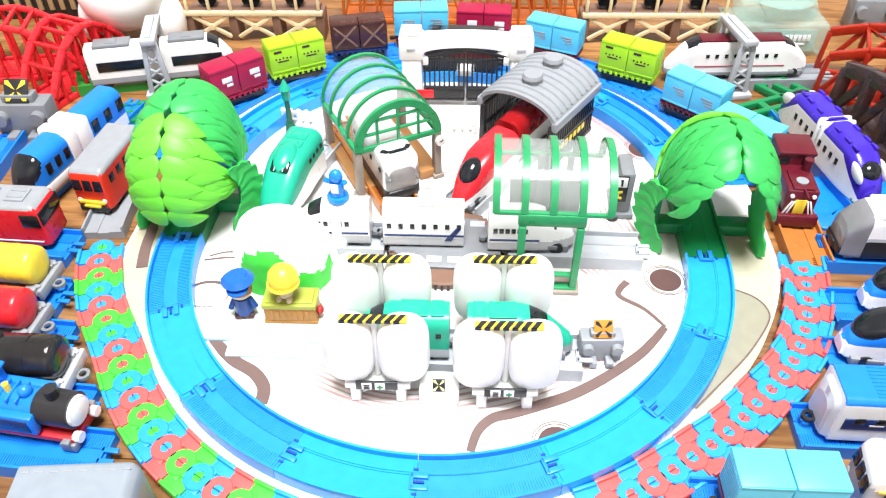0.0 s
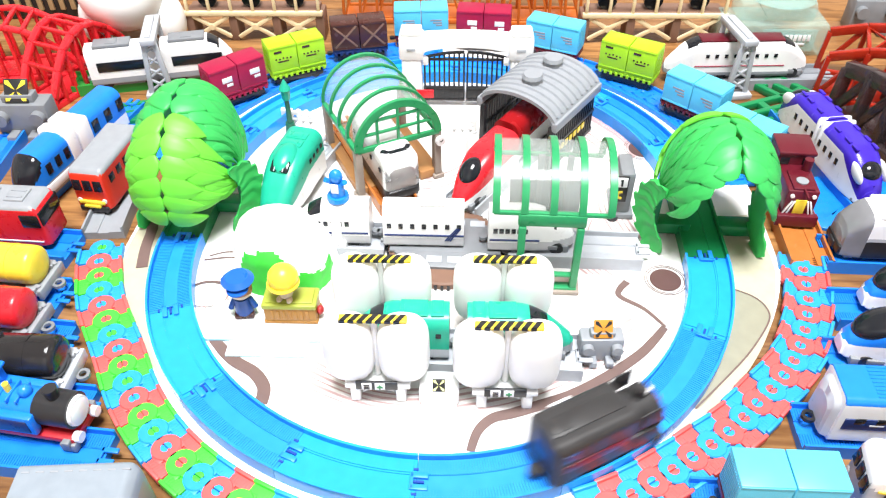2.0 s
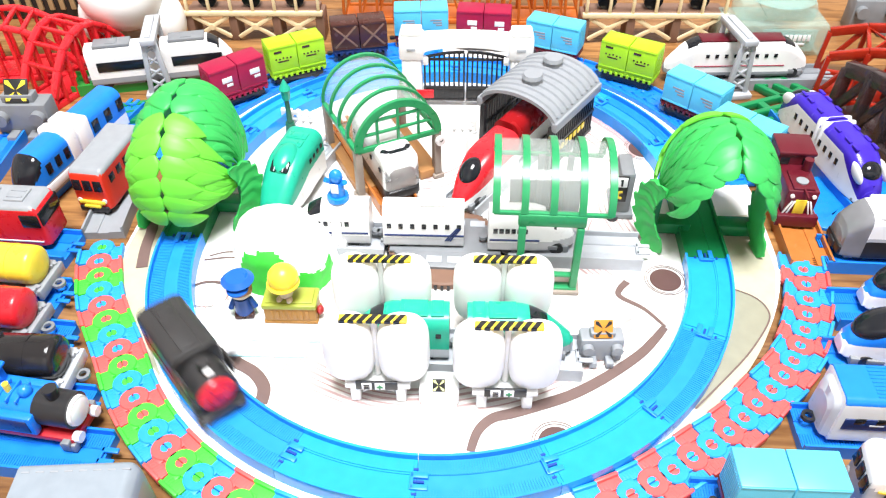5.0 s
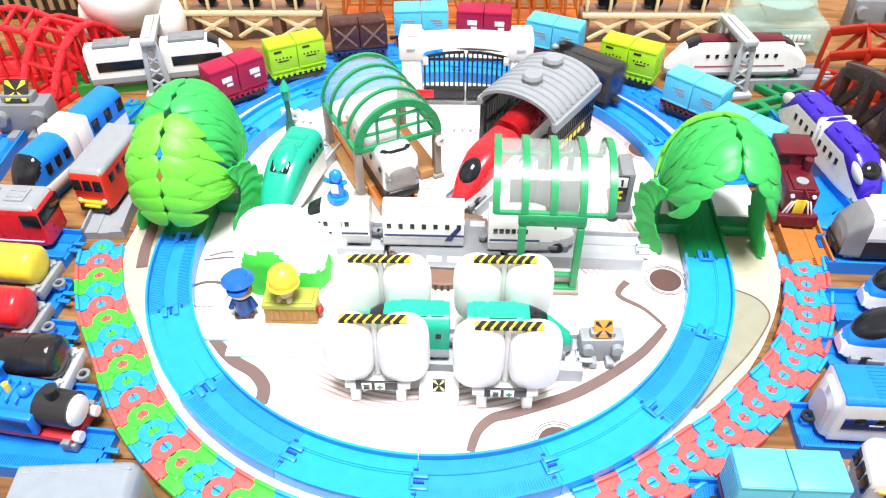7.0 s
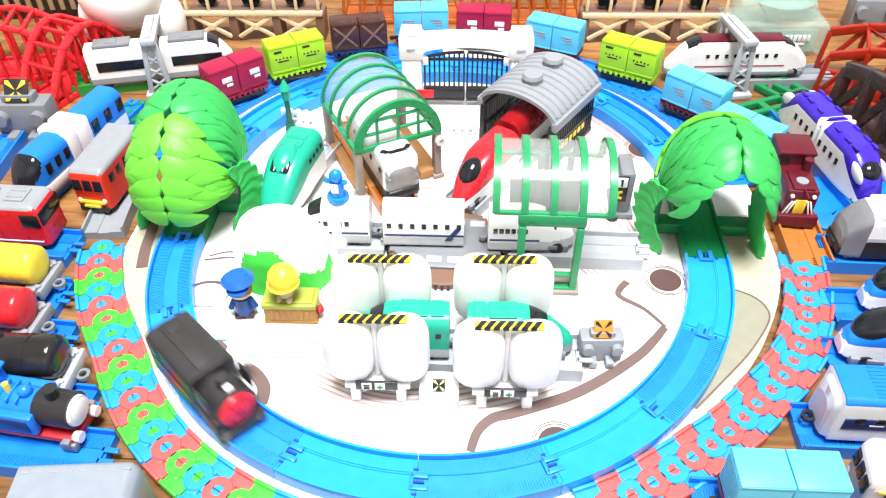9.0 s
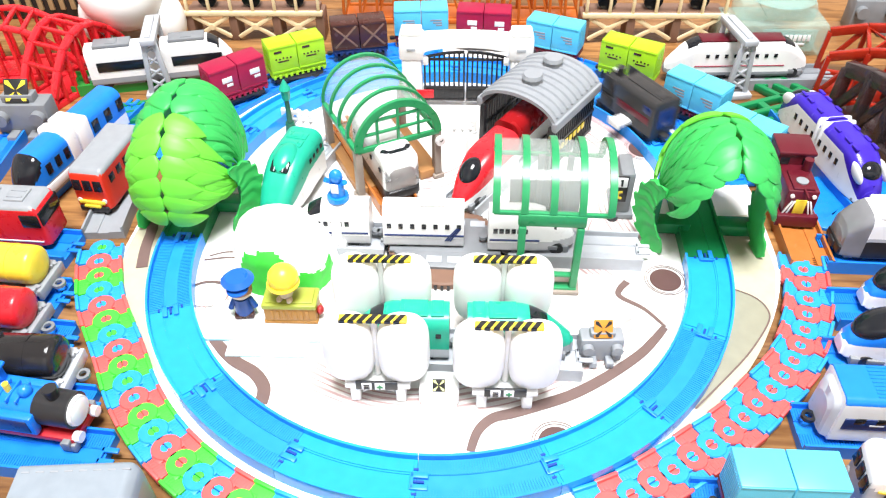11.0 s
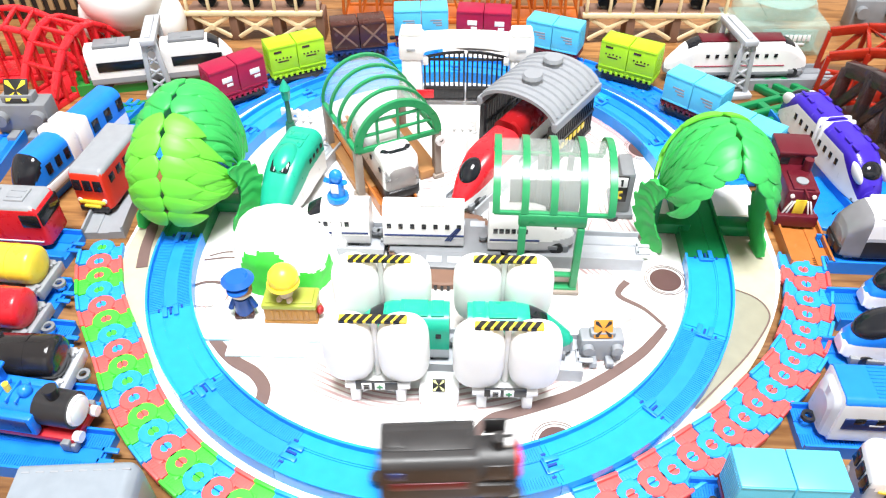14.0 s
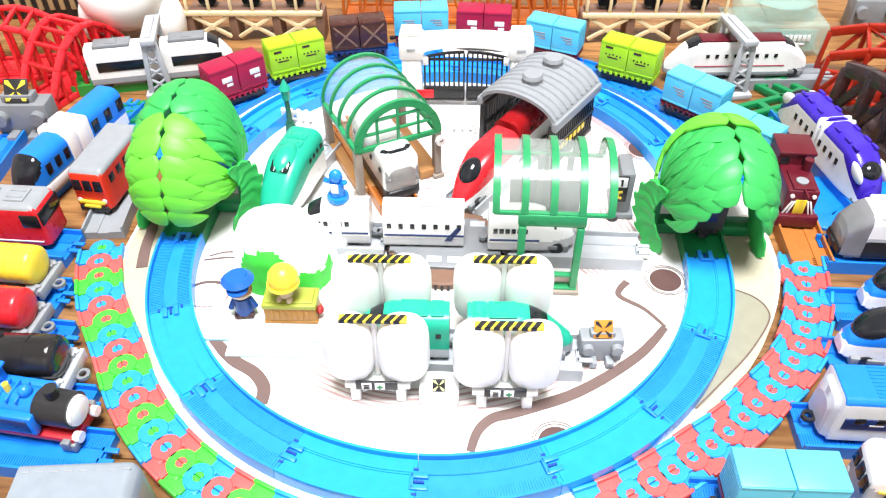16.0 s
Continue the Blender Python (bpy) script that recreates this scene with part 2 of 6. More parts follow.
        lay("printed_pond", bm, mat("dark_brown_print", (0.1, 0.05, 0.045), 0.6, bump=0), 0.0005)
        bm = bmesh.new()
        for q in (1.18, 1.32):
            strip(bm, [(x + q * r * math.cos(a), y + q * r * math.sin(a)) for a in np.linspace(0, 2 * math.pi, 41)], 0.00022, z)
        lay("printed_ring", bm, PRINT_BROWN, 0.0005)
    # contour lines in pink
    bm = bmesh.new()
    for k in range(6):
        d = k * 0.0034
        h = 0.0004 + 0.0003 * (k % 2)
        z = BOARD_Z + 0.00004 * k
        strip(bm, curve_pts([(-0.125 + d, -0.045 + d), (-0.098, -0.071 + d), (-0.07, -0.091 + d), (-0.02, -0.1095 + d * 0.8), (0.03, -0.1035 + d), (0.07, -0.0855 + d), (0.102, -0.061 + d)]), h, z)
        strip(bm, curve_pts([(0.118 - d, 0.02), (0.11 - d, 0.05), (0.117 - d, 0.08), (0.108 - d, 0.11), (0.085 - d, 0.14)]), h, z)
        strip(bm, curve_pts([(0.099 - d, -0.012), (0.083 - d, 0.01), (0.088 - d, 0.035)]), h, z)
        strip(bm, curve_pts([(-0.015, 0.055 + d), (0.0, 0.06 + d), (0.012, 0.075 + d), (0.01, 0.1 + d)]), h, z)
        strip(bm, curve_pts([(0.1 + d * 0.6, 0.085 + d), (0.118 + d * 0.3, 0.1 + d * 0.2), (0.112 + d * 0.3, 0.122 + d * 0.3), (0.09, 0.15 + d * 0.4)]), h, z)
    lay("printed_contours", bm, PRINT_PINK, 0.0002)
    z = BOARD_Z
    bm = bmesh.new()
    strip(bm, [(-0.122 + 0.011 * math.cos(a), -0.04 + 0.009 * math.sin(a)) for a in np.linspace(0, 2 * math.pi, 41)], 0.0002, z)
    strip(bm, curve_pts([(-0.13, -0.01), (-0.12, -0.006), (-0.107, -0.007)]), 0.0005, z)
    strip(bm, curve_pts([(-0.132, -0.0135), (-0.118, -0.0105), (-0.1085, -0.0125), (-0.1035, -0.0185), (-0.1045, -0.027)]), 0.0006, z)
    strip(bm, curve_pts([(-0.136, -0.037), (-0.126, -0.0305), (-0.1145, -0.0315), (-0.1085, -0.039)]), 0.0006, z)
    lay("printed_ring", bm, PRINT_BROWN, 0.0005)


build_board()

# ---- oval track ----
R, STRAIGHT = 0.147, 0.0541
HALF = 0.0118
RAIL_TOP = BOARD_Z + 0.0045


def track_profile(h=HALF):
    return [(-h, 0), (-h, 0.0085), (-h + 0.0012, 0.0085), (-h + 0.0012, 0.0052), (-0.0034, 0.0052), (-0.0034, 0.0046), (0.0034, 0.0046), (0.0034, 0.0052),
            (h - 0.0012, 0.0052), (h - 0.0012, 0.0085), (h, 0.0085), (h, 0)]


def curve_rail(ribs):
    """One curved piece of 22.5 degrees, centre of the curve at the origin, starting on the x axis."""
    bm = bmesh.new()
    n = 9
    rings = []
    for i in range(n):
        a = radians(0.04 + 22.42 * i / (n - 1))
        rings.append([((R + d) * math.cos(a), (R + d) * math.sin(a), z) for d, z in track_profile()])
    loft(bm, rings)
    if not ribs:
        for s in (-1, 1):
            rings = [[((R + s * d) * math.cos(a), (R + s * d) * math.sin(a), z) for d, z in ((0.0042, 0.005), (0.0042, 0.0058), (0.0098, 0.0058), (0.0098, 0.005))] for a in [radians(0.8 + 21 * i / 8) for i in range(9)]]
            loft(bm, rings)
    return bm


def curve_ribs():
    bm = bmesh.new()
    for i in range(46):
        for s in (-1, 1):
            box(bm, (R + s * 0.0069, 0, 0.0053), (0.0066, 0.0006, 0.0006), 0, Matrix.Rotation(radians(0.9 + 20.9 * i / 45), 4, "Z"))
    return bm


def straight_rail(length, h=HALF):
    bm = bmesh.new()
    return loft(bm, [[(d, y, z) for d, z in track_profile(h)] for y in (0.0002, length - 0.0002)])


def straight_ribs(length):
    bm = bmesh.new()
    for i in range(int(length / 0.0012) - 1):
        for s in (-1, 1):
            box(bm, (s * 0.0069, 0.001 + i * 0.0012, 0.0053), (0.0066, 0.0006, 0.0006), 0)
    return bm


def joint_tab():
    """Two prongs and the peg hole where two pieces lock."""
    bm = bmesh.new()
    for s in (-1, 1):
        box(bm, (s * 0.0028, 0.0012, 0.0054), (0.0026, 0.0078, 0.0014), 0.0004)
    box(bm, (0, -0.002, 0.0054), (0.008, 0.0016, 0.0014), 0.0003)
    return bm


def build_oval():
    oval = thing("oval_track", "oval of bright blue plastic toy train track on the white board", "toy track")
    ribbed = smooth = tab = slot = fine = None
    for half, yc, a0 in ((0, 0.0, 180), (1, STRAIGHT, 0)):
        for k in range(8):
            m = pose(0, yc, BOARD_Z, 0, 0, a0 + 22.5 * k)
            if k % 2 == (0 if not half else 1):
                ribbed = again("curved_rail", ribbed, oval, m) if ribbed else part("curved_rail", curve_rail(True), RAIL, oval, "opaque ribbed blue rail", m)
                fine = tagged(again("sleeper_ribs", fine, ribbed, Matrix()) if fine else part("sleeper_ribs", curve_ribs(), RAIL, ribbed), kind="stuff")
            else:
                smooth = again("curved_rail", smooth, oval, m) if smooth else part("curved_rail", curve_rail(False), RAIL_CLEAR, oval, "smooth glossy blue rail", m)
        for k in range(9):
            m = pose(0, yc, BOARD_Z, 0, 0, a0 + 22.5 * k) @ pose(R, 0, 0.0003)
            tab = again("joint_tab", tab, oval, m) if tab else part("joint_tab", joint_tab(), RAIL, oval, at=m)
            # Solid blocks in darker blue: the shade inside the peg slots, put into colour.
            slot = again("peg_slot", slot, oval, m) if slot else part("peg_slot", box(box(boxed((0, 0.0005, 0.0048), (0.0011, 0.0056, 0.0012), 0), (0.0058, -0.0005, 0.0048), (0.001, 0.0022, 0.0012), 0), (-0.0058, -0.0005, 0.0048), (0.001, 0.0022, 0.0012), 0), mat("slot_shade_blue", (0.004, 0.05, 0.3), 0.5), oval, "dark blue block painted as the shade in an open peg slot", m)
    for s in (-1, 1):
        part("tunnel_rail", straight_rail(STRAIGHT), GREEN, oval, "dark green straight rail under the leaf tunnel", pose(s * R, 0, BOARD_Z))


build_oval()

# ---- flexible chain track ----
LINK = 0.01155


def link_mesh():
    """A short ribbed link, x across; its ring lobe is centred on the origin and reaches over the next link."""
    bm = bmesh.new()
    y = -LINK / 2
    for s in (-1, 1):
        box(bm, (s * 0.0088, y, 0.0022), (0.0064, LINK * 0.985, 0.0036), 0.0003)
        box(bm, (s * 0.0115, y + 0.0004 * s, 0.0036), (0.0018, LINK * 0.985, 0.0048), 0.0005)
        for i in range(7):
            box(bm, (s * 0.0084, y - 0.0048 + i * 0.0016, 0.0038), (0.0042, 0.0008, 0.0006), 0)
        box(bm, (s * 0.0052, y + 0.004, 0.0023), (0.0036, 0.0062, 0.0038), 0.0004)
    box(bm, (0, y - 0.0006, 0.0016), (0.012, LINK * 0.97, 0.0027), 0.0002)
    box(bm, (0, y + 0.0012, 0.0028), (0.0085, LINK * 0.55, 0.0036), 0.0003)
    seg = 28
    rims = []
    for rr, z in ((0.0026, 0.0012), (0.0066, 0.0012), (0.0068, 0.0044), (0.0064, 0.0049), (0.0029, 0.0049), (0.0026, 0.0046), (0.0026, 0.0012)):
        rims.append([(rr * math.cos(2 * math.pi * i / seg), rr * 0.96 * math.sin(2 * math.pi * i / seg), z) for i in range(seg)])
    loft(bm, rims, caps=False)
    return bm


def peg_mesh():
    bm = bmesh.new()
    for s in (-1, 1):
        box(bm, (s * 0.0014, 0, 0.0023), (0.0023, 0.005, 0.0046), 0.0003)
    return bm


def chain(label, ang0, radii, count, cols, toward, lobe=-1):
    """Links along a curve given by radius over angle; toward: sense of travel; lobe: which way the rings point."""
    tr = thing("flexible_track", label, "toy track")
    src, pegs = {}, {}
    a = ang0
    xs, ys = zip(*radii)
    for k in range(count):
        r = float(np.interp(a, xs, ys))
        p = Vector((r * math.cos(radians(a)), r * math.sin(radians(a))))
        a2 = a + toward * math.degrees(LINK / r)
        r2 = float(np.interp(a2, xs, ys))
        q = Vector((r2 * math.cos(radians(a2)), r2 * math.sin(radians(a2))))
        d = (q - p) * lobe
        m = pose(p.x, p.y, FLOOR_Z + 0.0005, 0, 0, math.degrees(math.atan2(-d.x, d.y)))
        c = cols[k % len(cols)]
        ob = again("link", src[c], tr, m) if c in src else part("link", link_mesh(), c, tr, at=m)
        src[c] = ob
        pc = cols[(k + lobe) % len(cols)]
        pegs[pc] = again("peg", pegs[pc], tr, m) if pc in pegs else part("peg", peg_mesh(), pc, tr, at=m)
        a = a2
    return tr


chain("flexible chain track of red, green and blue plastic links", 182.5, [(182, 0.193), (186, 0.1907), (189.4, 0.1877), (192.8, 0.1855), (196.4, 0.1829), (199.8, 0.1799), (203.2, 0.1774), (207.2, 0.1752), (211, 0.1744), (230, 0.1755), (280, 0.1755)], 20, [TRACK_BLUE, PINK, TRACK_GREEN], 1)
chain("flexible chain track of alternating red and blue plastic links", -0.8, [(-90, 0.171), (-53.2, 0.1712), (-45.6, 0.173), (-41.8, 0.1754), (-34.3, 0.1792), (-30.5, 0.1812), (-27.2, 0.1848), (-20.6, 0.1905), (-14, 0.1945), (-7.3, 0.198), (0, 0.2003)], 19, [TRACK_BLUE, PINK], -1, 1)

# ---- leaf tunnels ----
PIVOT_Z = 0.031
POD_HALF = 0.0302


def pod_point(phi, theta, grow=1.0):
    """A point of the canopy: pitch phi about the pivot, theta out from the ridge. The dark end bulges more."""
    r = float(np.interp(math.degrees(phi), [-105, -30, 0, 40, 90, 120], [0.0405, 0.0425, 0.0435, 0.051, 0.0525, 0.05])) * grow
    c = max(0.0, math.cos(theta)) ** 0.85
    return Vector((POD_HALF * grow * math.sin(theta), r * c * math.sin(phi), r * c * math.cos(phi)))


def pod_half(side, light):
    """The thin half shell that the moulded leaves sit on, with its edges drawn back under them."""
    bm = bmesh.new()
    n, k = 24, 14
    rows = []
    for i in range(n + 1):
        u = i / n
        ro, ri = [], []
        for j in range(k + 1):
            th = 5.0 + 72 * j / k
            if light:
                lo, hi = float(np.interp(th, [0, 40, 78], [-86, -82, -72])), float(np.interp(th, [0, 28, 45, 60, 78], [-5, -9, -26, -42, -50]))
                g = 0.992
            else:
                lo, hi = float(np.interp(th, [0, 30, 45, 60, 78], [0, -10, -20, -32, -40])), float(np.interp(th, [0, 15, 40, 60, 78], [53, 58, 77, 86, 82]))
                g = 0.972
            phi = radians(lo + (hi - lo) * u)
            ro.append(pod_point(phi, side * radians(th), g)), ri.append(pod_point(phi, side * radians(th), g - 0.03))
        rows.append(ro + ri[::-1])
    return loft(bm, rows)


def pod_leaf(side, phi_c, th_0, length, width, lean, lift, low):
    """One plump moulded leaf: rounded at the ridge end, veined, its blunt tip pointing outwards over the next row."""
    bm = bmesh.new()
    n, k = 14, 10
    rings = []
    for i in range(n + 1):
        u = i / n
        w = width * (min(1.0, u * 7 + 0.1) ** 0.5) * (max(0.0, 1 - max(0.0, (u - 0.3) / 0.7) ** 1.7) ** 0.85) + 0.004
        row, under = [], []
        for j in range(k + 1):
            v = 2 * j / k - 1
            th = th_0 + u * length
            ph = phi_c + v * w / 2 + lean * u
            vein = 0.0045 * (0.5 + 0.5 * math.cos(v * 9.4)) * min(1, u * 2) * (1 - u * 0.5)
            pillow = 0.019 * (1 - abs(v) ** 2.6) * (0.55 + 0.45 * math.sin(min(1, u * 1.15) * math.pi) ** 0.5)
            row.append(pod_point(ph, side * th, low + lift * u + pillow - vein))
            under.append(pod_point(ph, side * th, low - 0.022 + lift * u * 0.7))
        rings.append(row + under[::-1])
    return loft(bm, rings)


def ground_leaf(side):
    """The upright leafy bracket at the side of the rail that carries the canopy's pivot."""
    bm = bmesh.new()
    # arm from rail to the bracket
    box(bm, (side * 0.019, 0.0, 0.006), (0.022, 0.01, 0.0075), 0.001)
    box(bm, (side * 0.029, 0.0, 0.017), (0.0045, 0.009, 0.03), 0.001)
    rod(bm, (side * 0.026, 0, PIVOT_Z), (side * 0.036, 0, PIVOT_Z), 0.0032, 14)
    return bm


def side_frond(side, outer):
    """A curved leaf blade with lobed edges standing at the foot of the tunnel."""
    bm = bmesh.new()
    h, nrm = (Vector((0.3 * side, -0.95, 0)), Vector((0.95 * side, 0.3, 0))) if outer else (Vector((-0.66 * side, -0.75, 0)), Vector((0.75 * side, -0.66, 0)))
    path = curve_pts([(0.0045, 0.042), (-0.0045, 0.0365), (-0.0075, 0.026), (-0.003, 0.012), (0.0075, 0.0)], 14)
    n = len(path) - 1
    foot = Vector((side * (0.0255 if outer else 0.0315), -0.0125, 0))
    rings = []
    for i, (q, z) in enumerate(path):
        u = i / n
        q0, z0 = path[max(0, i - 1)]
        q1, z1 = path[min(n, i + 1)]
        d = Vector((q1 - q0, z1 - z0)).normalized()
        wide = 0.0078 * min(1, u * 4 + 0.1) ** 0.7 * min(1, (1 - u) * 6 + 0.3) ** 0.6
        lobe = 0.66 + 0.34 * (1 - (u * 7.0) % 1.0)
        row, under = [], []
        for j in range(9):
            v = j / 4 - 1
            e = wide * v * (lobe if v > 0 else 0.75 + 0.25 * lobe)
            c = foot + h * (q + d.y * e) + Vector((0, 0, max(0.0002, z - d.x * e)))
            puff = 0.0014 * (1 - v * v) + 0.0007 * abs(math.sin((u * 7 - abs(v) * 0.6) * math.pi)) + 0.002 * v * v
            row.append(c + nrm * puff), under.append(c + nrm * (0.0019 * v * v - 0.0006))
        rings.append(row + under[::-1])
    return loft(bm, rings)


# leaves of each shell, row by row from the ridge outwards: start and length across, width, lean, pitch of each leaf
LEAVES = {True: ((0.4, 40, 18.5, -6, (-11, -26, -42, -58, -72, -85)), (24, 40, 15, -12, (-24, -37, -50, -63, -76)), (42, 42, 15, -16, (-40, -52, -64, -75)), (50, 34, 12, -18, (-66, -78))),
          False: ((0.4, 36, 17.5, 11, (7, 22, 38)), (20, 34, 14, 15, (-1, 12, 25, 38, 50)), (36, 33, 14, 17, (-12, 1, 14, 27, 40, 53, 65)), (50, 32, 13, 18, (-22, -9, 4, 17, 30, 43, 56, 69)), (62, 26, 13, 15, (-28, -14, 0, 14, 28, 42, 56, 70)), (0.6, 26, 17, 5, (49,)), (14, 24, 14, 13, (55,)), (25, 24, 13, 16, (63,)), (36, 24, 13, 17, (71,)), (47, 22, 12, 17, (78,)))}


def leaf_tunnel(label, at, turn):
    t = thing("leaf_tunnel", label, "toy tunnel", "leaf tunnels", at=at)
    for s in (-1, 1):
        part("bracket", ground_leaf(s), GREEN, t, "dark green bracket")
        part("frond", side_frond(s * turn, s == -1), LEAF, t, "leafy green side frond", pose(0, 0, 0, 0, 0, 0 if turn == 1 else 180))
    bm = bmesh.new()
    for s in (-1, 1):
        rod(bm, (s * 0.029, 0, 0), (s * 0.0345, 0, 0), 0.0055, 18)
    canopy = part("canopy", bm, LEAF, t, at=pose(0, 0, PIVOT_Z))
    rng = random.Random(11)
    for light, m, word in ((True, LEAF_LIGHT, "light green leaf shell"), (False, LEAF, "mid green leaf shell")):
        for s in (-1, 1):
            shell = part("half_shell", pod_half(s, light), m, canopy, word, angle=60)
            for row, (th, length, width, lean, pitches) in enumerate(LEAVES[light]):
                for ph in pitches:
                    low = (1.0 if light else 0.976) - 0.004 * min(row, 4)
                    part("leaf", pod_leaf(s, radians(ph + rng.uniform(-1.5, 1.5)), radians(th), radians(length * rng.uniform(0.92, 1.06)), radians(width * rng.uniform(0.94, 1.1)), radians(lean * rng.uniform(0.4, 1.6)), (0.026 + 0.02 * rng.random()) * (0.6 if row == 0 else 1.0), low), m, canopy, angle=70)
    return t, canopy


BOARD = BOARD_Z
tunnel_w, canopy_w = leaf_tunnel("light green leaf canopy tunnel over the blue track", pose(-R, 0.031, BOARD), 1)
tunnel_e, canopy_e = leaf_tunnel("mid green leaf canopy tunnel with a raised mouth", pose(R + 0.003, 0.027, BOARD, 0, 0, 180), -1)


# ---- trains ----
def body(L, W, H, nose=0.0, tail=0.0, z0=0.0035, rt=0.006, blunt=0.25, low=0.35, power=1.8, rule=None, tuck=0.0006, n=30, side_power=2.2):
    """A car body along x: nose at +x (and tail at -x) tapering in plan and profile."""
    bm = bmesh.new()
    rings = []
    xs = [-L / 2 + L * (0.5 - 0.5 * math.cos(math.pi * i / n)) for i in range(n + 1)]
    for x in xs:
        u = 0.0
        if nose and x > L / 2 - nose:
            u = (x - (L / 2 - nose)) / nose
        if tail and x < -L / 2 + tail:
            u = (-L / 2 + tail - x) / tail
        w = W * (1 - (1 - blunt) * u ** side_power)
        top = z0 + (H - z0) * (1 - (1 - low) * u ** power)
        if u > 0.96:
            w, top = w * 0.82, z0 + (top - z0) * 0.8
        edge = 0.9 if (u == 0 and (x in (xs[0], xs[-1]))) else 1.0
        rings.append(ring_yz(x, w * (0.97 if edge < 1 else 1), z0, top - (0.0005 if edge < 1 else 0), rt, tuck=tuck))
    return loft(bm, rings, rule=rule)


def wheel_mesh(r=0.0038, w=0.002):
    bm = bmesh.new()
    rod(bm, (0, -w / 2, 0), (0, w / 2, 0), r, 16)
    rod(bm, (0, -w / 2 - 0.0003, 0), (0, w / 2 + 0.0003, 0), r * 0.55, 12)
    return bm


def running_gear(t, L, W, m=GREY, hook=True, z=0.0):
    """Chassis block, four wheels and a coupling."""
    part("chassis", box(box(bmesh.new(), (0, 0, 0.0035), (L * 0.86, W * 0.8, 0.0045), 0.0006), (0, 0, 0.005), (L * 0.6, W * 0.9, 0.003), 0.0005), m, t)
    src = None
    for x in (-L * 0.29, L * 0.29):
        for s in (-1, 1):
            mm = pose(x, s * W * 0.36, 0.0038)
            src = again("wheel", src, t, mm) if src else part("wheel", wheel_mesh(), BLACK, t, at=mm)
    if hook:
        bm = bmesh.new()
        rod(bm, (-L / 2 - 0.0025, 0, 0.0042), (-L / 2 - 0.0025, 0, 0.0062), 0.0022, 12)
        box(bm, (-L / 2 - 0.0004, 0, 0.0052), (0.004, 0.0018, 0.0016), 0.0003)
        part("coupling", bm, m, t)


def windows(t, xs, W, z, sx=0.0032, sz=0.0034, m=None, parent=None, inset=0.0):
    src = None
    for s in (-1, 1):
        for x in xs:
            mm = pose(x, s * (W / 2 - inset), z)
            src = again("window", src, parent or t, mm) if src else part("window", boxed((0, 0, 0), (sx, 0.0006, sz), 0.00025), m or GLASSY, parent or t, at=mm)


def stripe(t, x0, x1, W, z, h, m, name="stripe"):
    for s in (-1, 1):
        part(name, boxed(((x0 + x1) / 2, s * W / 2, z), (x1 - x0, 0.0005, h), 0.0001), m, t)


def container_wagon(label, col, base, group="freight containers", bars=None, at=None):
    t = thing("container_wagon", label, "toy wagon", group)
    L, W = 0.0455, 0.0185
    bm = bmesh.new()
    box(bm, (0, 0, 0.0095), (L, W * 0.94, 0.0035), 0.0005)
    for i in range(10):
        for s in (-1, 1):
            box(bm, (-L * 0.45 + i * L * 0.1, s * W * 0.47, 0.008), (0.0022, 0.0014, 0.003), 0.0002)
    part("wagon_frame", bm, base, t)
    running_gear(t, L, W, BLACK)
    for k in (-1, 1):
        x = k * L * 0.249
        bm = boxed((x, 0, 0.0225), (L * 0.488, W, 0.0225), 0.0006)
        c = part("container", bm, col, t)
        bm = bmesh.new()
        for i in range(13):
            box(bm, (x + k * L * 0.244, -W * 0.44 + i * W * 0.0733, 0.0222), (0.0005, 0.0006, 0.0185), 0)
        tagged(part("end_ribs", bm, col, c), kind="stuff")
        for s in (-1, 1):
            for z in (0.0325, 0.0125):
                part("edge_rail", boxed((x, s * W * 0.5, z), (L * 0.47, 0.0006, 0.0012), 0.0001), col, c)
        if bars == "white":
            for s in (-1, 1):
                bm = bmesh.new()
                box(bm, (x + 0.002, s * W * 0.502, 0.024), (0.008, 0.0004, 0.0042), 0.0001)
                box(bm, (x + 0.0035, s * W * 0.502, 0.0195), (0.005, 0.0004, 0.0022), 0.0001)
                part("emblem", bm, WHITE, c, "plain white emblem bars")
        if bars == "panel":
            for s in (-1, 1):
                bm = bmesh.new()
                for q in range(3):
                    box(bm, (x + 0.001 + 0.0012 * q, s * W * 0.502, 0.0245 - q * 0.0022), (0.0095 - q * 0.002, 0.0004, 0.0013), 0.0001)
                part("emblem", bm, PALE, c, "pale emblem bars")
        if bars == "cross":
            for s in (-1, 1):
                bm = bar(bmesh.new(), (x - 0.009, s * W * 0.503, 0.0135), (x + 0.009, s * W * 0.503, 0.0315), 0.0007, 0.0016, 0.0002)
                bar(bm, (x - 0.009, s * W * 0.506, 0.0315), (x + 0.009, s * W * 0.506, 0.0135), 0.0007, 0.0016, 0.0002)
                part("cross_brace", bm, WOOD_BROWN, c, "lighter brown cross brace")
        if bars == "dark":
            for s in (-1, 1):
                bm = bmesh.new()
                rng = random.Random(4)
                box(bm, (x - 0.004, s * W * 0.502, 0.029), (0.006, 0.0004, 0.0018), 0.0001)
                for q in range(5):
                    box(bm, (x - 0.006 + q * 0.0029, s * W * 0.502, 0.0235 + rng.uniform(-0.0007, 0.0012)), (0.0013, 0.0004, 0.0013), 0.0001)
                box(bm, (x - 0.0005, s * W * 0.502, 0.0208), (0.0085, 0.0004, 0.0011), 0.0001)
                part("marking", bm, BROWN, c, "small dark marking bars")
    if at is not None:
        t.matrix_basis = at @ Matrix.Scale(0.93, 4)
    return t


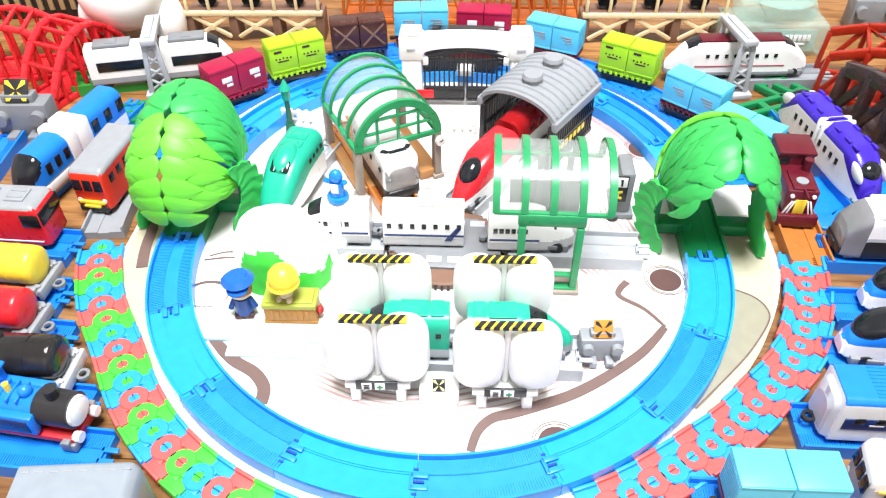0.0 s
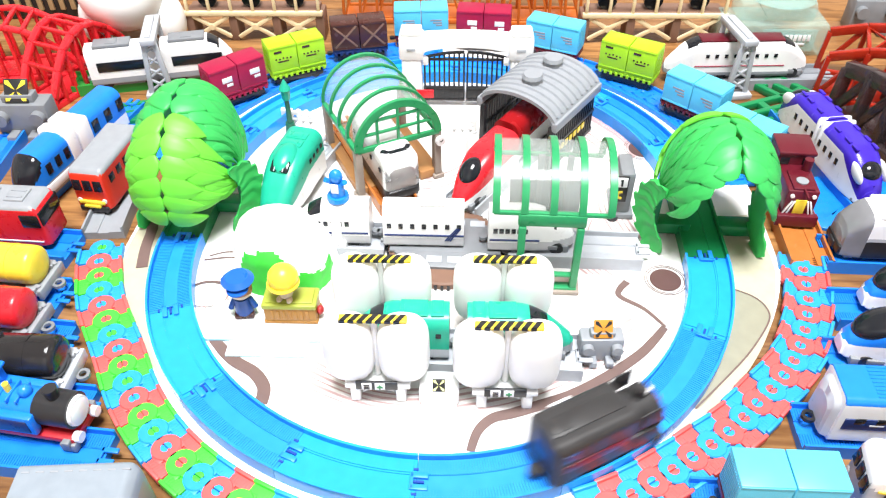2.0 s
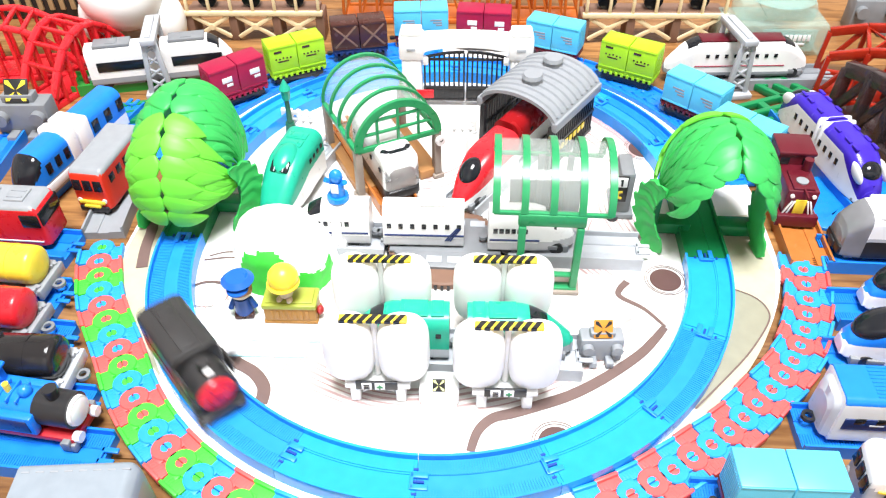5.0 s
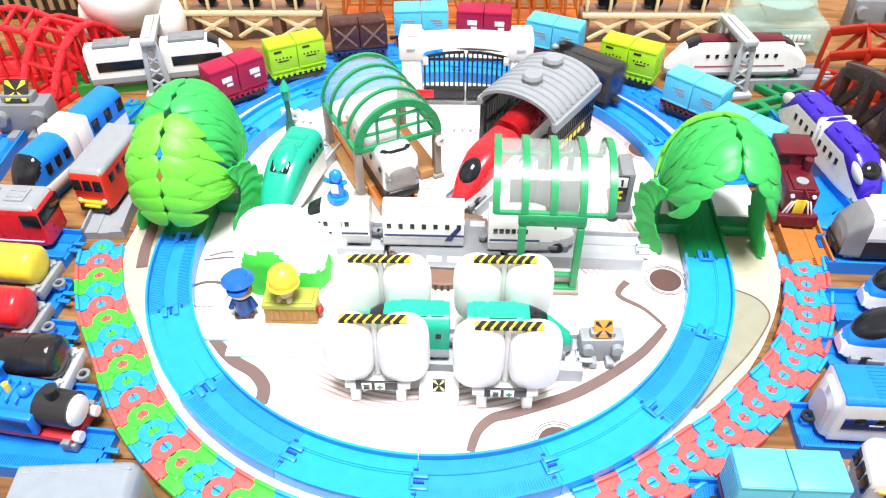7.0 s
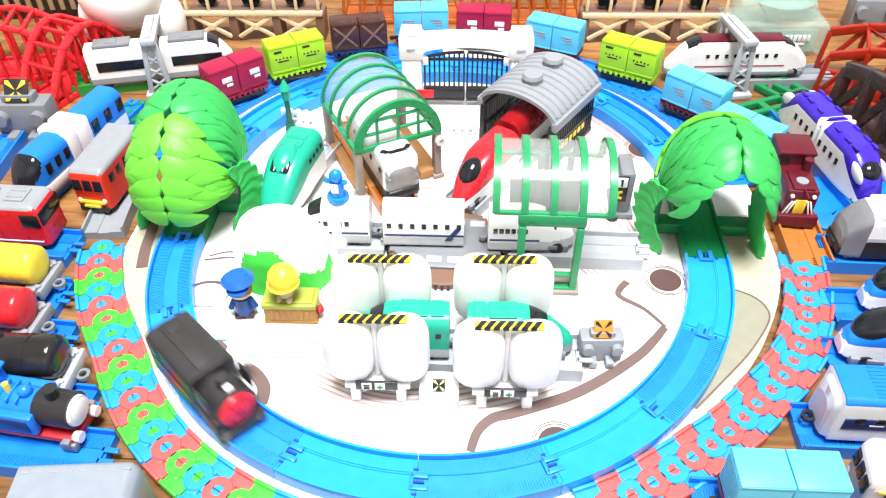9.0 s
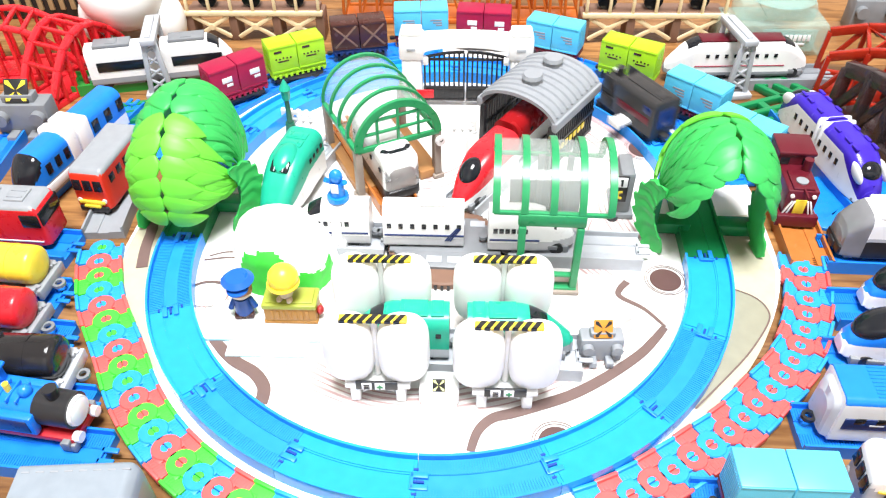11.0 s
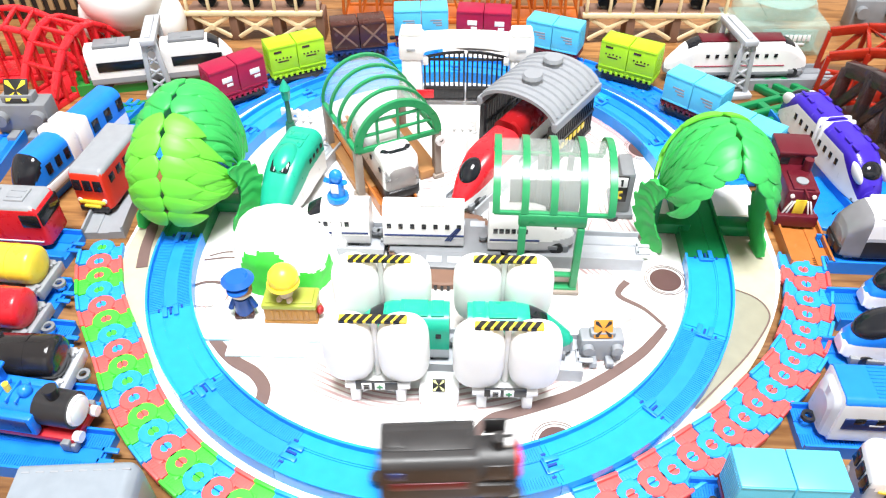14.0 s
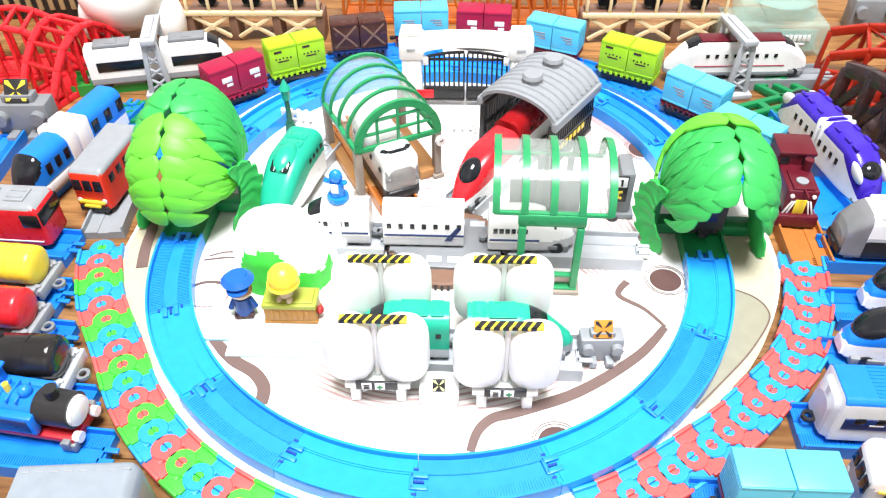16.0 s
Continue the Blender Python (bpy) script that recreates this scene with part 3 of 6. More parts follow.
def on(x, y, rz, z=None):
    return pose(x, y, BOARD + 0.0045 if z is None else z, 0, 0, rz)


FL = FLOOR_Z + 0.0055
for label, col, base, bars, x, y, rz in (
        ("crimson twin freight containers with white emblem bars on a flat wagon", CRIMSON, CRIMSON, "white", -0.156, 0.1525, 42),
        ("lime green twin freight containers on a lime flat wagon", LIME, LIME, "dark", -0.12, 0.187, 30),
        ("dark brown twin freight containers on a navy flat wagon", BROWN, NAVY, "cross", -0.0775, 0.221, 15),
        ("sky blue twin freight containers on a flat wagon behind the gate", SKY, MAROON, "panel", -0.0315, 0.2455, 6),
        ("crimson twin freight containers behind the white gate", CRIMSON, CRIMSON, "white", 0.018, 0.2445, -3),
        ("sky blue twin freight containers on a maroon flat wagon", SKY, MAROON, "panel", 0.0725, 0.2265, -22),
        ("lime green twin freight containers with dark markings on a flat wagon", LIME, LIME, "dark", 0.126, 0.195, -27),
        ("sky blue twin freight containers with pale emblems on a maroon wagon", SKY, MAROON, "panel", 0.1645, 0.1455, -41),
        ("sky blue twin freight containers partly behind the leaf tunnel", SKY, MAROON, "panel", 0.1865, 0.098, -42),
        ("bright sky blue twin freight containers on a maroon wagon", SKY, MAROON, "panel", 0.1455, -0.149, 1)):
    container_wagon(label, col, base, bars=bars, at=on(x, y, rz, FL))


# ---- moving locomotive ----
def locomotive():
    t = thing("steam_locomotive", "matt black toy steam locomotive with a red smokebox front", "toy train")
    L, W, H = 0.05, 0.0215, 0.03
    part("chassis", box(boxed((0, 0, 0.005), (0.047, 0.018, 0.006), 0.0008), (0.0225, 0, 0.0045), (0.005, 0.0205, 0.0045), 0.0006), SOOT, t)
    rings = []
    for x, w, top, rt in ((-0.025, 0.0198, 0.0292, 0.004), (-0.0245, 0.0204, 0.0298, 0.004), (0.009, 0.0204, 0.0298, 0.004), (0.0095, 0.0198, 0.0294, 0.004)):
        rings.append(ring_yz(x, w, 0.0065, top, rt))
    part("casing", loft(bmesh.new(), rings), SOOT, t)
    bm = bmesh.new()
    for x0, x1, r in ((0.0085, 0.0222, 0.0088), (0.022, 0.0232, 0.0092)):
        rod(bm, (x0, 0, 0.0165), (x1, 0, 0.0165), r, 28)
    box(bm, (0.0155, 0, 0.0105), (0.0135, 0.0202, 0.0085), 0.001)
    part("boiler", bm, SOOT, t)
    bm = bmesh.new()
    rod(bm, (0.0226, 0, 0.0165), (0.0243, 0, 0.0165), 0.0084, 28, 0.0074)
    rod(bm, (0.0243, 0, 0.0165), (0.0252, 0, 0.0165), 0.0048, 24, 0.004)
    door = part("smokebox_door", bm, RED, t, "red smokebox door")
    bm = bmesh.new()
    rod(bm, (0.0252, 0, 0.0165), (0.026, 0, 0.0165), 0.0016, 12)
    for a in range(6):
        bar(bm, (0.0248, 0, 0.0165), (0.0246, 0.007 * math.cos(a * math.pi / 3), 0.0165 + 0.007 * math.sin(a * math.pi / 3)), 0.0009, 0.0009)
    part("door_ribs", bm, CRIMSON, door)
    bm = bmesh.new()
    rod(bm, (0.017, 0, 0.024), (0.017, 0, 0.0312), 0.0022, 16, 0.0026)
    part("chimney", bm, SOOT, t)
    part("lamp", boxed((0.0205, 0.0, 0.0272), (0.0022, 0.0034, 0.0024), 0.0005), WHITE, t, "white headlamp")
    for s in (-1, 1):
        part("smoke_deflector", boxed((0.0165, s * 0.0098, 0.0235), (0.009, 0.0009, 0.009), 0.0004), SOOT, t)
        part("side_panel", boxed((-0.008, s * 0.0103, 0.016), (0.027, 0.0005, 0.0045), 0.0002), MAROON, t, "dark red side panel")
        part("cab_window", boxed((-0.019, s * 0.0103, 0.023), (0.006, 0.0005, 0.0045), 0.0002), NAVY, t, "dark blue cab window")
        part("front_step", boxed((0.0245, s * 0.0075, 0.005), (0.003, 0.0035, 0.0022), 0.0004), SOOT, t)
    part("roof_rib", box(boxed((-0.008, 0, 0.0299), (0.03, 0.0085, 0.0009), 0.0003), (-0.019, 0, 0.0304), (0.006, 0.006, 0.0008), 0.0003), SOOT, t)
    bm = bmesh.new()
    rod(bm, (-0.027, 0, 0.0045), (-0.027, 0, 0.007), 0.0026, 14)
    part("coupling", box(bm, (-0.0255, 0, 0.0055), (0.004, 0.002, 0.002), 0.0003), SOOT, t)
    part("rear_door", boxed((-0.0251, 0, 0.018), (0.0005, 0.012, 0.012), 0.0002), NAVY, t, "dark blue rear panel")
    part("side_lever", box(boxed((-0.004, 0.0145, 0.0085), (0.0085, 0.01, 0.0032), 0.0008), (-0.004, 0.0195, 0.0085), (0.0095, 0.0022, 0.0045), 0.0006), WHITE, t, "white lever on the inner side")
    wheels, src = [], None
    for x in (-0.016, 0.0, 0.014):
        for s in (-1, 1):
            mm = pose(x, s * 0.0082, 0.0042)
            if src is None:
                src = part("wheel", wheel_mesh(0.0042, 0.0022), BLACK, t, at=mm)
            else:
                src = again("wheel", src, t, mm)
            wheels.append((src, x, s))
    for ch in t.children:
        ch.matrix_basis = Matrix.Diagonal((1.13, 1.09, 1.07, 1)) @ ch.matrix_basis
    return t, wheels


loco, loco_wheels = locomotive()
LAP = 2 * math.pi * R + 2 * STRAIGHT


def on_track(s):
    """Pose of a thing at the distance s along the oval, starting at the west end of the near curve."""
    s = s % LAP
    a = math.pi * R
    if s < a:
        q = math.pi + s / R
        return pose(R * math.cos(q), R * math.sin(q), RAIL_TOP, 0, 0, math.degrees(q) + 90)
    s -= a
    if s < STRAIGHT:
        return pose(R, s, RAIL_TOP, 0, 0, 90)
    s -= STRAIGHT
    if s < a:
        q = s / R
        return pose(R * math.cos(q), STRAIGHT + R * math.sin(q), RAIL_TOP, 0, 0, math.degrees(q) + 90)
    return pose(-R, STRAIGHT - (s - a), RAIL_TOP, 0, 0, 270)


RUN = [(0.0, 0.745), (0.2, 0.803), (0.5, 0.882), (0.9, 0.996), (1.0, 1.027), (1.2, 1.083), (1.5, 1.168), (1.8, 1.275), (2.0, 1.342), (2.2, 1.4), (2.4, 1.457), (2.5, 1.48), (2.7, 1.531),
       (3.0, 1.614), (3.2, 1.664), (3.5, 1.752), (4.0, 1.903), (4.2, 1.945), (5.3, 2.26), (6.3, 2.553), (6.5, 2.597), (7.0, 2.715), (7.5, 2.84), (8.0, 2.977), (8.5, 3.092), (9.0, 3.219),
       (10.2, 3.5), (11.5, 3.82), (12.0, 3.948), (12.2, 3.997), (12.6, 4.06), (13.0, 4.151), (13.5, 4.247), (14.0, 4.3725), (14.5, 4.4715), (15.0, 4.569), (15.5, 4.628), (16.0, 4.634)]


def distance(t):
    return float(np.interp(t, *zip(*RUN)))


def press(t, entry, leave, amount):
    """How far a canopy is tipped at t by the locomotive between two places of the lap."""
    s = distance(t) % LAP
    if s < 0.3 and entry > 0.8:
        s += LAP
    up = min(1, max(0, (s - entry) / 0.02)) * min(1, max(0, (leave - s) / 0.02))
    return amount * (3 * up * up - 2 * up ** 3)


def motions():
    times = [i / 10 for i in range(161)]
    walk(loco, [(t, on_track(distance(t))) for t in times])
    walk(canopy_w, [(t, pose(0, 0, PIVOT_Z, 9 - press(t, 0.985, 1.085, 15), 0, 0)) for t in times])
    walk(canopy_e, [(t, pose(0, 0, PIVOT_Z, 14 - press(t, 0.475, 0.575, 15), 0, 0)) for t in times])


# ---- things inside the oval ----
def rail_piece(label, m, material, length, ribs=True, category="toy track"):
    """A loose straight rail lying along local y."""
    t = thing("straight_rail", label, category, "loose rails", at=m)
    bed = part("rail_bed", straight_rail(length), material, t)
    if ribs:
        tagged(part("sleeper_ribs", straight_ribs(length), material, bed), kind="stuff")
    part("joint_tab", joint_tab(), material, t, at=pose(0, length, 0.0003))
    return t


def bullet(label, L, W, H, cols, at, nose=0.02, z_split=0.5, glass=(0.25, 0.6), low=0.3, blunt=0.3, wins=5, gear=GREY, group="bullet trains", name="bullet_train_car", win_z=0.62, power=1.8, band=None, win=(0.0026, 0.0028), rt=0.0065, front=None, glass_y=0.36, skirt=None, win_shift=0.0, cut=None, canopy=()):
    """A streamlined toy car, nose towards +x. cols: lower, upper, cockpit glass, nose tip."""
    t = thing(name, label, "toy train", group)

    def rule(c):
        u = (c.x - (L / 2 - nose)) / nose if nose else -1
        zz = (c.z - 0.0035) / (H - 0.0035)
        line = 1 - (1 - low) * max(0, u) ** power
        if nose and glass[0] < u < glass[1] and abs(c.y) < W * glass_y and zz > line * 0.66:
            return 2
        if front is not None and u > front:
            return 3
        if skirt is not None and zz < skirt:
            return 4
        return 1 if zz > z_split * (line if u > 0 else 1) else 0

    bm = body(L, W, H, nose, rule=rule, low=low, blunt=blunt, power=power, rt=rt, n=44)
    xa, z0 = L / 2 - nose, 0.0035
    if cut is not None:
        # a clean colour border: level along the side, sloping down to the nose
        za, zb = z0 + (H - z0) * z_split, z0 + (H - z0) * cut
        for ahead, normal in ((True, (za - zb, 0, nose)), (False, (0, 0, 1))):
            fs = [f for f in bm.faces if (f.calc_center_median().x > xa) == ahead]
            es, vs = {e for f in fs for e in f.edges}, {v for f in fs for v in f.verts}
            bmesh.ops.bisect_plane(bm, geom=fs + list(es) + list(vs), plane_co=(xa, 0, za), plane_no=normal)
        for f in bm.faces:
            c = f.calc_center_median()
            f.material_index = 1 if c.z > za + (zb - za) * max(0, (c.x - xa) / nose) else 0
    b = part("body", bm, cols, t, angle=55)
    for u, rx, ry, rz, m, title, words in canopy:
        zt = z0 + (H - z0) * (1 - (1 - low) * u ** power)
        dip = math.degrees(math.atan((H - z0) * (1 - low) * power * u ** (power - 1) / nose))
        part(title, ball(bmesh.new(), (0, 0, 0), (rx, ry, rz), 28), m, b, words, pose(xa + u * nose, 0, zt - rz * 0.45, 0, dip, 0))
    running_gear(t, L, W, gear)
    if wins:
        xs = [win_shift - L * 0.42 + i * (L * 0.86 - nose) / max(1, wins - 1) for i in range(wins)]
        windows(t, xs, W, 0.0035 + (H - 0.0035) * win_z, *win, parent=b, inset=0.0002)
    if band:
        stripe(b, -L / 2 + 0.0008, L / 2 - nose * 0.8, W, 0.0035 + (H - 0.0035) * band[0], band[1], band[2])
    if at is not None:
        t.matrix_basis = at
    return t


ON = BOARD + 0.0045
PARTS5 = lambda a, b, c=GLASSY, d=WHITE, e=PALE: [a, b, c, d, e]

rail_piece("grey plastic straight rail from the snowy mountain to the turntable", pose(-0.074, 0.004, BOARD, 0, 0, -90), LIGHT_GREY, 0.043)
rail_piece("grey plastic straight rail on the board beside the turntable", pose(0.038, 0.004, BOARD, 0, 0, -90), LIGHT_GREY, 0.074)
rail_piece("grey plastic straight rail through the washing gates", pose(-0.03, -0.0745, BOARD, 0, 0, -90), LIGHT_GREY, 0.104)
rail_piece("grey plastic rail under the teal train", pose(-0.1045, 0.026, BOARD, 0, 0, -17), LIGHT_GREY, 0.075)
rail_piece("orange plastic rail under the arched station roof", pose(-0.027, 0.036, BOARD, 0, 0, 28), ORANGE, 0.1)
rail_piece("grey plastic rail into the engine shed", pose(0.009, 0.036, BOARD, 0, 0, -31), LIGHT_GREY, 0.12)

# white bullet train of three cars
W7 = dict(cols=PARTS5(WHITE, WHITE, GLASSY, WHITE, mat("off_white_plastic", (0.5, 0.5, 0.52), 0.4)), z_split=2, band=(0.3, 0.0011, NAVY), win=(0.0024, 0.0032), rt=0.0085, skirt=0.24, win_z=0.55)
bullet("white bullet train nose car half inside the snowy mountain", 0.046, 0.0178, 0.0285, at=pose(-0.062, 0.0055, ON, 0, 0, 181.5), nose=0.024, glass=(0.2, 0.5), wins=5, win_shift=0.0085, **W7)
mid = bullet("white bullet train middle car with navy stripe and roof box", 0.0445, 0.0178, 0.0285, at=pose(-0.0092, 0.0063, ON, 0, 0, 1.5), nose=0.0, wins=7, **W7)
part("roof_box", box(boxed((0.005, 0, 0.0285), (0.014, 0.009, 0.0016), 0.0004), (0.005, 0, 0.0294), (0.009, 0.005, 0.0008), 0.0003), WHITE, mid)
bullet("white bullet train tail car under the clear station roof", 0.048, 0.0178, 0.0285, at=pose(0.0505, 0.0055, ON, 0, 0, 1.5), nose=0.025, glass=(0.3, 0.55), wins=6, **W7)
bm = bmesh.new()
for s in (-1, 1):
    for k in range(3):
        bar(bm, (0.012 + k * 0.0014, s * 0.00905, 0.0075), (0.0185 + k * 0.001, s * 0.009, 0.0165), 0.0004, 0.0007, 0)
part("slanted_stripes", bm, NAVY, mid, "slanted navy stripes")

teal_c = bullet("teal green and white bullet train car with a long nose", 0.055, 0.0238, 0.032, PARTS5(WHITE, TEAL, GLASSY, TEAL), pose(-0.0925, 0.0415, ON, 0, 0, -101), nose=0.031, z_split=0.5, glass=(5, 6), low=0.3, blunt=0.74, wins=4, win_z=0.7, cut=0.16, canopy=[(0.16, 0.0115, 0.0072, 0.0058, TEAL, "cockpit_fairing", "")])
glass = part("windscreen", boxed((0, 0, 0), (0.0078, 0.0112, 0.0042), 0.0012), GLASSY, teal_c, "dark squared windscreen", pose(0.0085, 0, 0.0278, 0, 33, 0))
for q in (-0.0026, 0.0026):
    part("pillar", boxed((0, q, 0.0021), (0.0074, 0.0007, 0.0006), 0.0002), LIGHT_GREY, glass)
for q in (-0.018, -0.010):
    part("roof_panel", box(boxed((q, 0, 0.0321), (0.0062, 0.0125, 0.0008), 0.0003), (q, 0, 0.0325), (0.004, 0.007, 0.0006), 0.0002), TEAL, teal_c)
bullet("red bullet train nose car with black cockpit and white lower half", 0.054, 0.0215, 0.03, PARTS5(WHITE, RED, GLASSY, RED), pose(0.0212, 0.0545, ON, 0, 0, -121), nose=0.032, z_split=0.54, glass=(5, 6), low=0.25, blunt=0.4, wins=0, cut=0.16, canopy=[(0.52, 0.009, 0.0064, 0.0054, GLASSY, "cockpit", "glossy black rounded cockpit")])
bullet("dark red bullet train car inside the grey shed", 0.046, 0.019, 0.03, PARTS5(WHITE, mat("deep_red_paint", (0.3, 0.008, 0.01), 0.25), GLASSY, RED), pose(0.0475, 0.104, ON, 0, 0, -121), nose=0.0, z_split=0.45, wins=4)
sil = bullet("white and silver railcar with a rounded front under the arched station", 0.056, 0.0235, 0.032, PARTS5(SILVER, WHITE, GLASSY, SILVER, BLACK), pose(-0.038, 0.066, ON, 0, 0, -62), nose=0.004, z_split=0.74, glass=(5, 6), low=0.9, blunt=0.9, wins=4, skirt=0.24, front=None, power=2.2, rt=0.0045)
bm = bmesh.new()
bar(bm, (0.0175, -0.0085, 0.0312), (0.0215, -0.0055, 0.0314), 0.003, 0.0022)
bar(bm, (0.0215, -0.0055, 0.0314), (0.0215, 0.0055, 0.0314), 0.003, 0.0022)
bar(bm, (0.0215, 0.0055, 0.0314), (0.0175, 0.0085, 0.0312), 0.003, 0.0022)
part("windscreen", bm, GLASSY, sil, "dark wrap-round windscreen")
part("bumper", boxed((0.0282, 0, 0.006), (0.003, 0.019, 0.006), 0.001), BLACK, sil)

teal_a = bullet("teal green train rear nose car between the white washing gates", 0.051, 0.0185, 0.0285, PARTS5(TEAL, TEAL, GLASSY, TEAL, LIGHT_GREY), pose(-0.0158, -0.0737, ON, 0, 0, 182), nose=0.026, z_split=2, glass=(0.25, 0.5), low=0.3, blunt=0.4, wins=3, skirt=0.24, win_shift=0.001)
teal_b = bullet("teal green train nose car between the white washing gates", 0.051, 0.0185, 0.0285, PARTS5(TEAL, TEAL, GLASSY, TEAL, PALE), pose(0.0435, -0.0717, ON, 0, 0, 3), nose=0.028, z_split=2, glass=(0.25, 0.5), low=0.3, blunt=0.4, wins=3, skirt=0.2)
for c in (teal_a, teal_b):
    for x, w in ((-0.02, 0.006), (-0.009, 0.013)):
        part("roof_panel", box(boxed((x, 0, 0.0286), (w, 0.0105, 0.0007), 0.0003), (x, 0, 0.0289), (w * 0.7, 0.0062, 0.0006), 0.0002), TEAL, c)



def arch_rib(hw, h, y, eave, t=0.0016, d=0.0022, n=18):
    """A half-ellipse hoop across local x."""
    bm = bmesh.new()
    rings = []
    for i in range(n + 1):
        a = math.pi * i / n
        rings.append([(math.cos(a) * (hw + o), y + q, eave + math.sin(a) * (h + o)) for o, q in ((0, -d / 2), (t, -d / 2), (t, d / 2), (0, d / 2))])
    return loft(bm, rings)


def arch_sheet(hw, h, y0, y1, eave, t=0.0006, n=22):
    bm = bmesh.new()
    rings = []
    for i in range(n + 1):
        a = math.pi * i / n
        rings.append([(math.cos(a) * (hw + o), y, eave + math.sin(a) * (h + o)) for o, y in ((0, y0), (t, y0), (t, y1), (0, y1))])
    return loft(bm, rings)


def arched_station():
    """Glazed barrel roof on four posts over the orange rail."""
    t = thing("arched_station", "green-framed clear barrel roof station on taupe posts", "toy station", at=pose(-0.043, 0.0855, BOARD, 0, 0, 29))
    hw, h, d, eave = 0.0262, 0.0265, 0.06, 0.035
    part("glazing", arch_sheet(hw - 0.0008, h - 0.0008, -d / 2, d / 2, eave), CLEAR, t, "clear plastic sheet")
    src = None
    for k in range(5):
        mm = pose(0, -d / 2 + d * k / 4, 0)
        src = again("rib", src, t, mm) if src else part("rib", arch_rib(hw, h, 0, eave), STATION_GREEN, t, at=mm)
    for s in (-1, 1):
        part("eave_beam", boxed((s * hw, 0, eave - 0.001), (0.003, d, 0.0035), 0.0005), STATION_GREEN, t)
    bm = bmesh.new()
    y = -d / 2
    box(bm, (0, y, eave), (hw * 2, 0.0022, 0.0034), 0.0004)
    box(bm, (0, y, eave + h * 0.36), (hw * 1.85, 0.0018, 0.0016), 0.0003)
    box(bm, (0, y, eave + h * 0.68), (hw * 1.4, 0.0018, 0.0016), 0.0003)
    for x, q in ((-0.013, 0.84), (0, 0.97), (0.013, 0.84)):
        box(bm, (x, y, eave + h * q / 2), (0.0016, 0.0018, h * q), 0.0003)
    part("gable_frame", arch_rib(hw - 0.003, h - 0.003, -d / 2 - 0.0005, eave, 0.0044, 0.0016), STATION_GREEN, t, "broad green gable rim")
    part("gable_grille", bm, STATION_GREEN, t)
    for sx in (-1, 1):
        for sy in (-1, 1):
            part("post", box(boxed((sx * (hw - 0.0005), sy * (d / 2 - 0.002), eave / 2), (0.0045, 0.0055, eave - 0.002), 0.0006), (sx * (hw - 0.0005), sy * (d / 2 - 0.002), 0.0015), (0.007, 0.008, 0.003), 0.0005), TAUPE, t)
    bm = bmesh.new()
    rod(bm, (hw + 0.0, -d / 2 - 0.0015, eave - 0.006), (hw + 0.0, -d / 2 - 0.0038, eave - 0.006), 0.0031, 20)
    clock = part("clock", bm, WHITE, t, "white clock face")
    bm = bmesh.new()
    bar(bm, (hw, -d / 2 - 0.004, eave - 0.006), (hw + 0.0012, -d / 2 - 0.004, eave - 0.0045), 0.0004, 0.0004, 0)
    bar(bm, (hw, -d / 2 - 0.004, eave - 0.006), (hw - 0.001, -d / 2 - 0.004, eave - 0.0052), 0.0004, 0.0004, 0)
    part("clock_hands_bars", bm, BLACK, clock)
    for s in (-1, 1):
        part("platform", boxed((s * 0.0205, 0.004, 0.0035), (0.013, 0.066, 0.006), 0.0006), mat("tan_platform_plastic", (0.42, 0.2, 0.07), 0.45), t, "tan platform slab")


def clear_station():
    """Second station roof: clear arch with green hoops, carried on one side by a ladder frame."""
    t = thing("clear_roof_station", "green-framed clear arched platform roof on a ladder frame", "toy station", at=pose(0.058, 0.001, BOARD, 0, 0, 90))
    hw, h, d, eave = 0.0255, 0.0205, 0.0565, 0.053
    part("glazing", arch_sheet(hw - 0.0008, h - 0.0008, -d / 2, d / 2, eave), CLEAR, t, "clear plastic sheet")
    src = None
    for k in range(5):
        mm = pose(0, -d / 2 + d * k / 4, 0)
        src = again("rib", src, t, mm) if src else part("rib", arch_rib(hw, h, 0, eave, 0.0016, 0.0036), STATION_GREEN, t, at=mm)
    for s in (-1, 1):
        part("eave_beam", boxed((s * hw, 0, eave - 0.0005), (0.0022, d + 0.002, 0.0022), 0.0005), STATION_GREEN, t)
    bm = bmesh.new()
    x = -hw + 0.0005
    box(bm, (x, 0.0, eave - 0.004), (0.005, 0.034, 0.0075), 0.001)
    part("cross_beam", bm, STATION_GREEN, t)
    for s in (-1, 1):
        part("leg", boxed((x - 0.001, s * 0.0145, eave / 2 - 0.004), (0.0045, 0.0038, eave - 0.008), 0.0006), STATION_GREEN, t)
    bm = bmesh.new()
    box(bm, (x - 0.001, 0, 0.003), (0.005, 0.033, 0.0025), 0.0006)
    box(bm, (x - 0.001, 0, 0.012), (0.003, 0.029, 0.0018), 0.0005)
    part("foot_bar", bm, STATION_GREEN, t)
    part("base_plate", boxed((x + 0.003, 0, 0.0016), (0.016, 0.036, 0.0026), 0.0006), TAUPE, t, "taupe base plate")
    bm = bmesh.new()
    for q in range(4):
        box(bm, (hw - 0.001, -0.012 + q * 0.008, eave / 2), (0.004, 0.0035, eave), 0.0005)
    part("rear_wall", box(bm, (hw, 0, 0.02), (0.002, 0.04, 0.036), 0.0005), GREY, t, "grey platform wall")


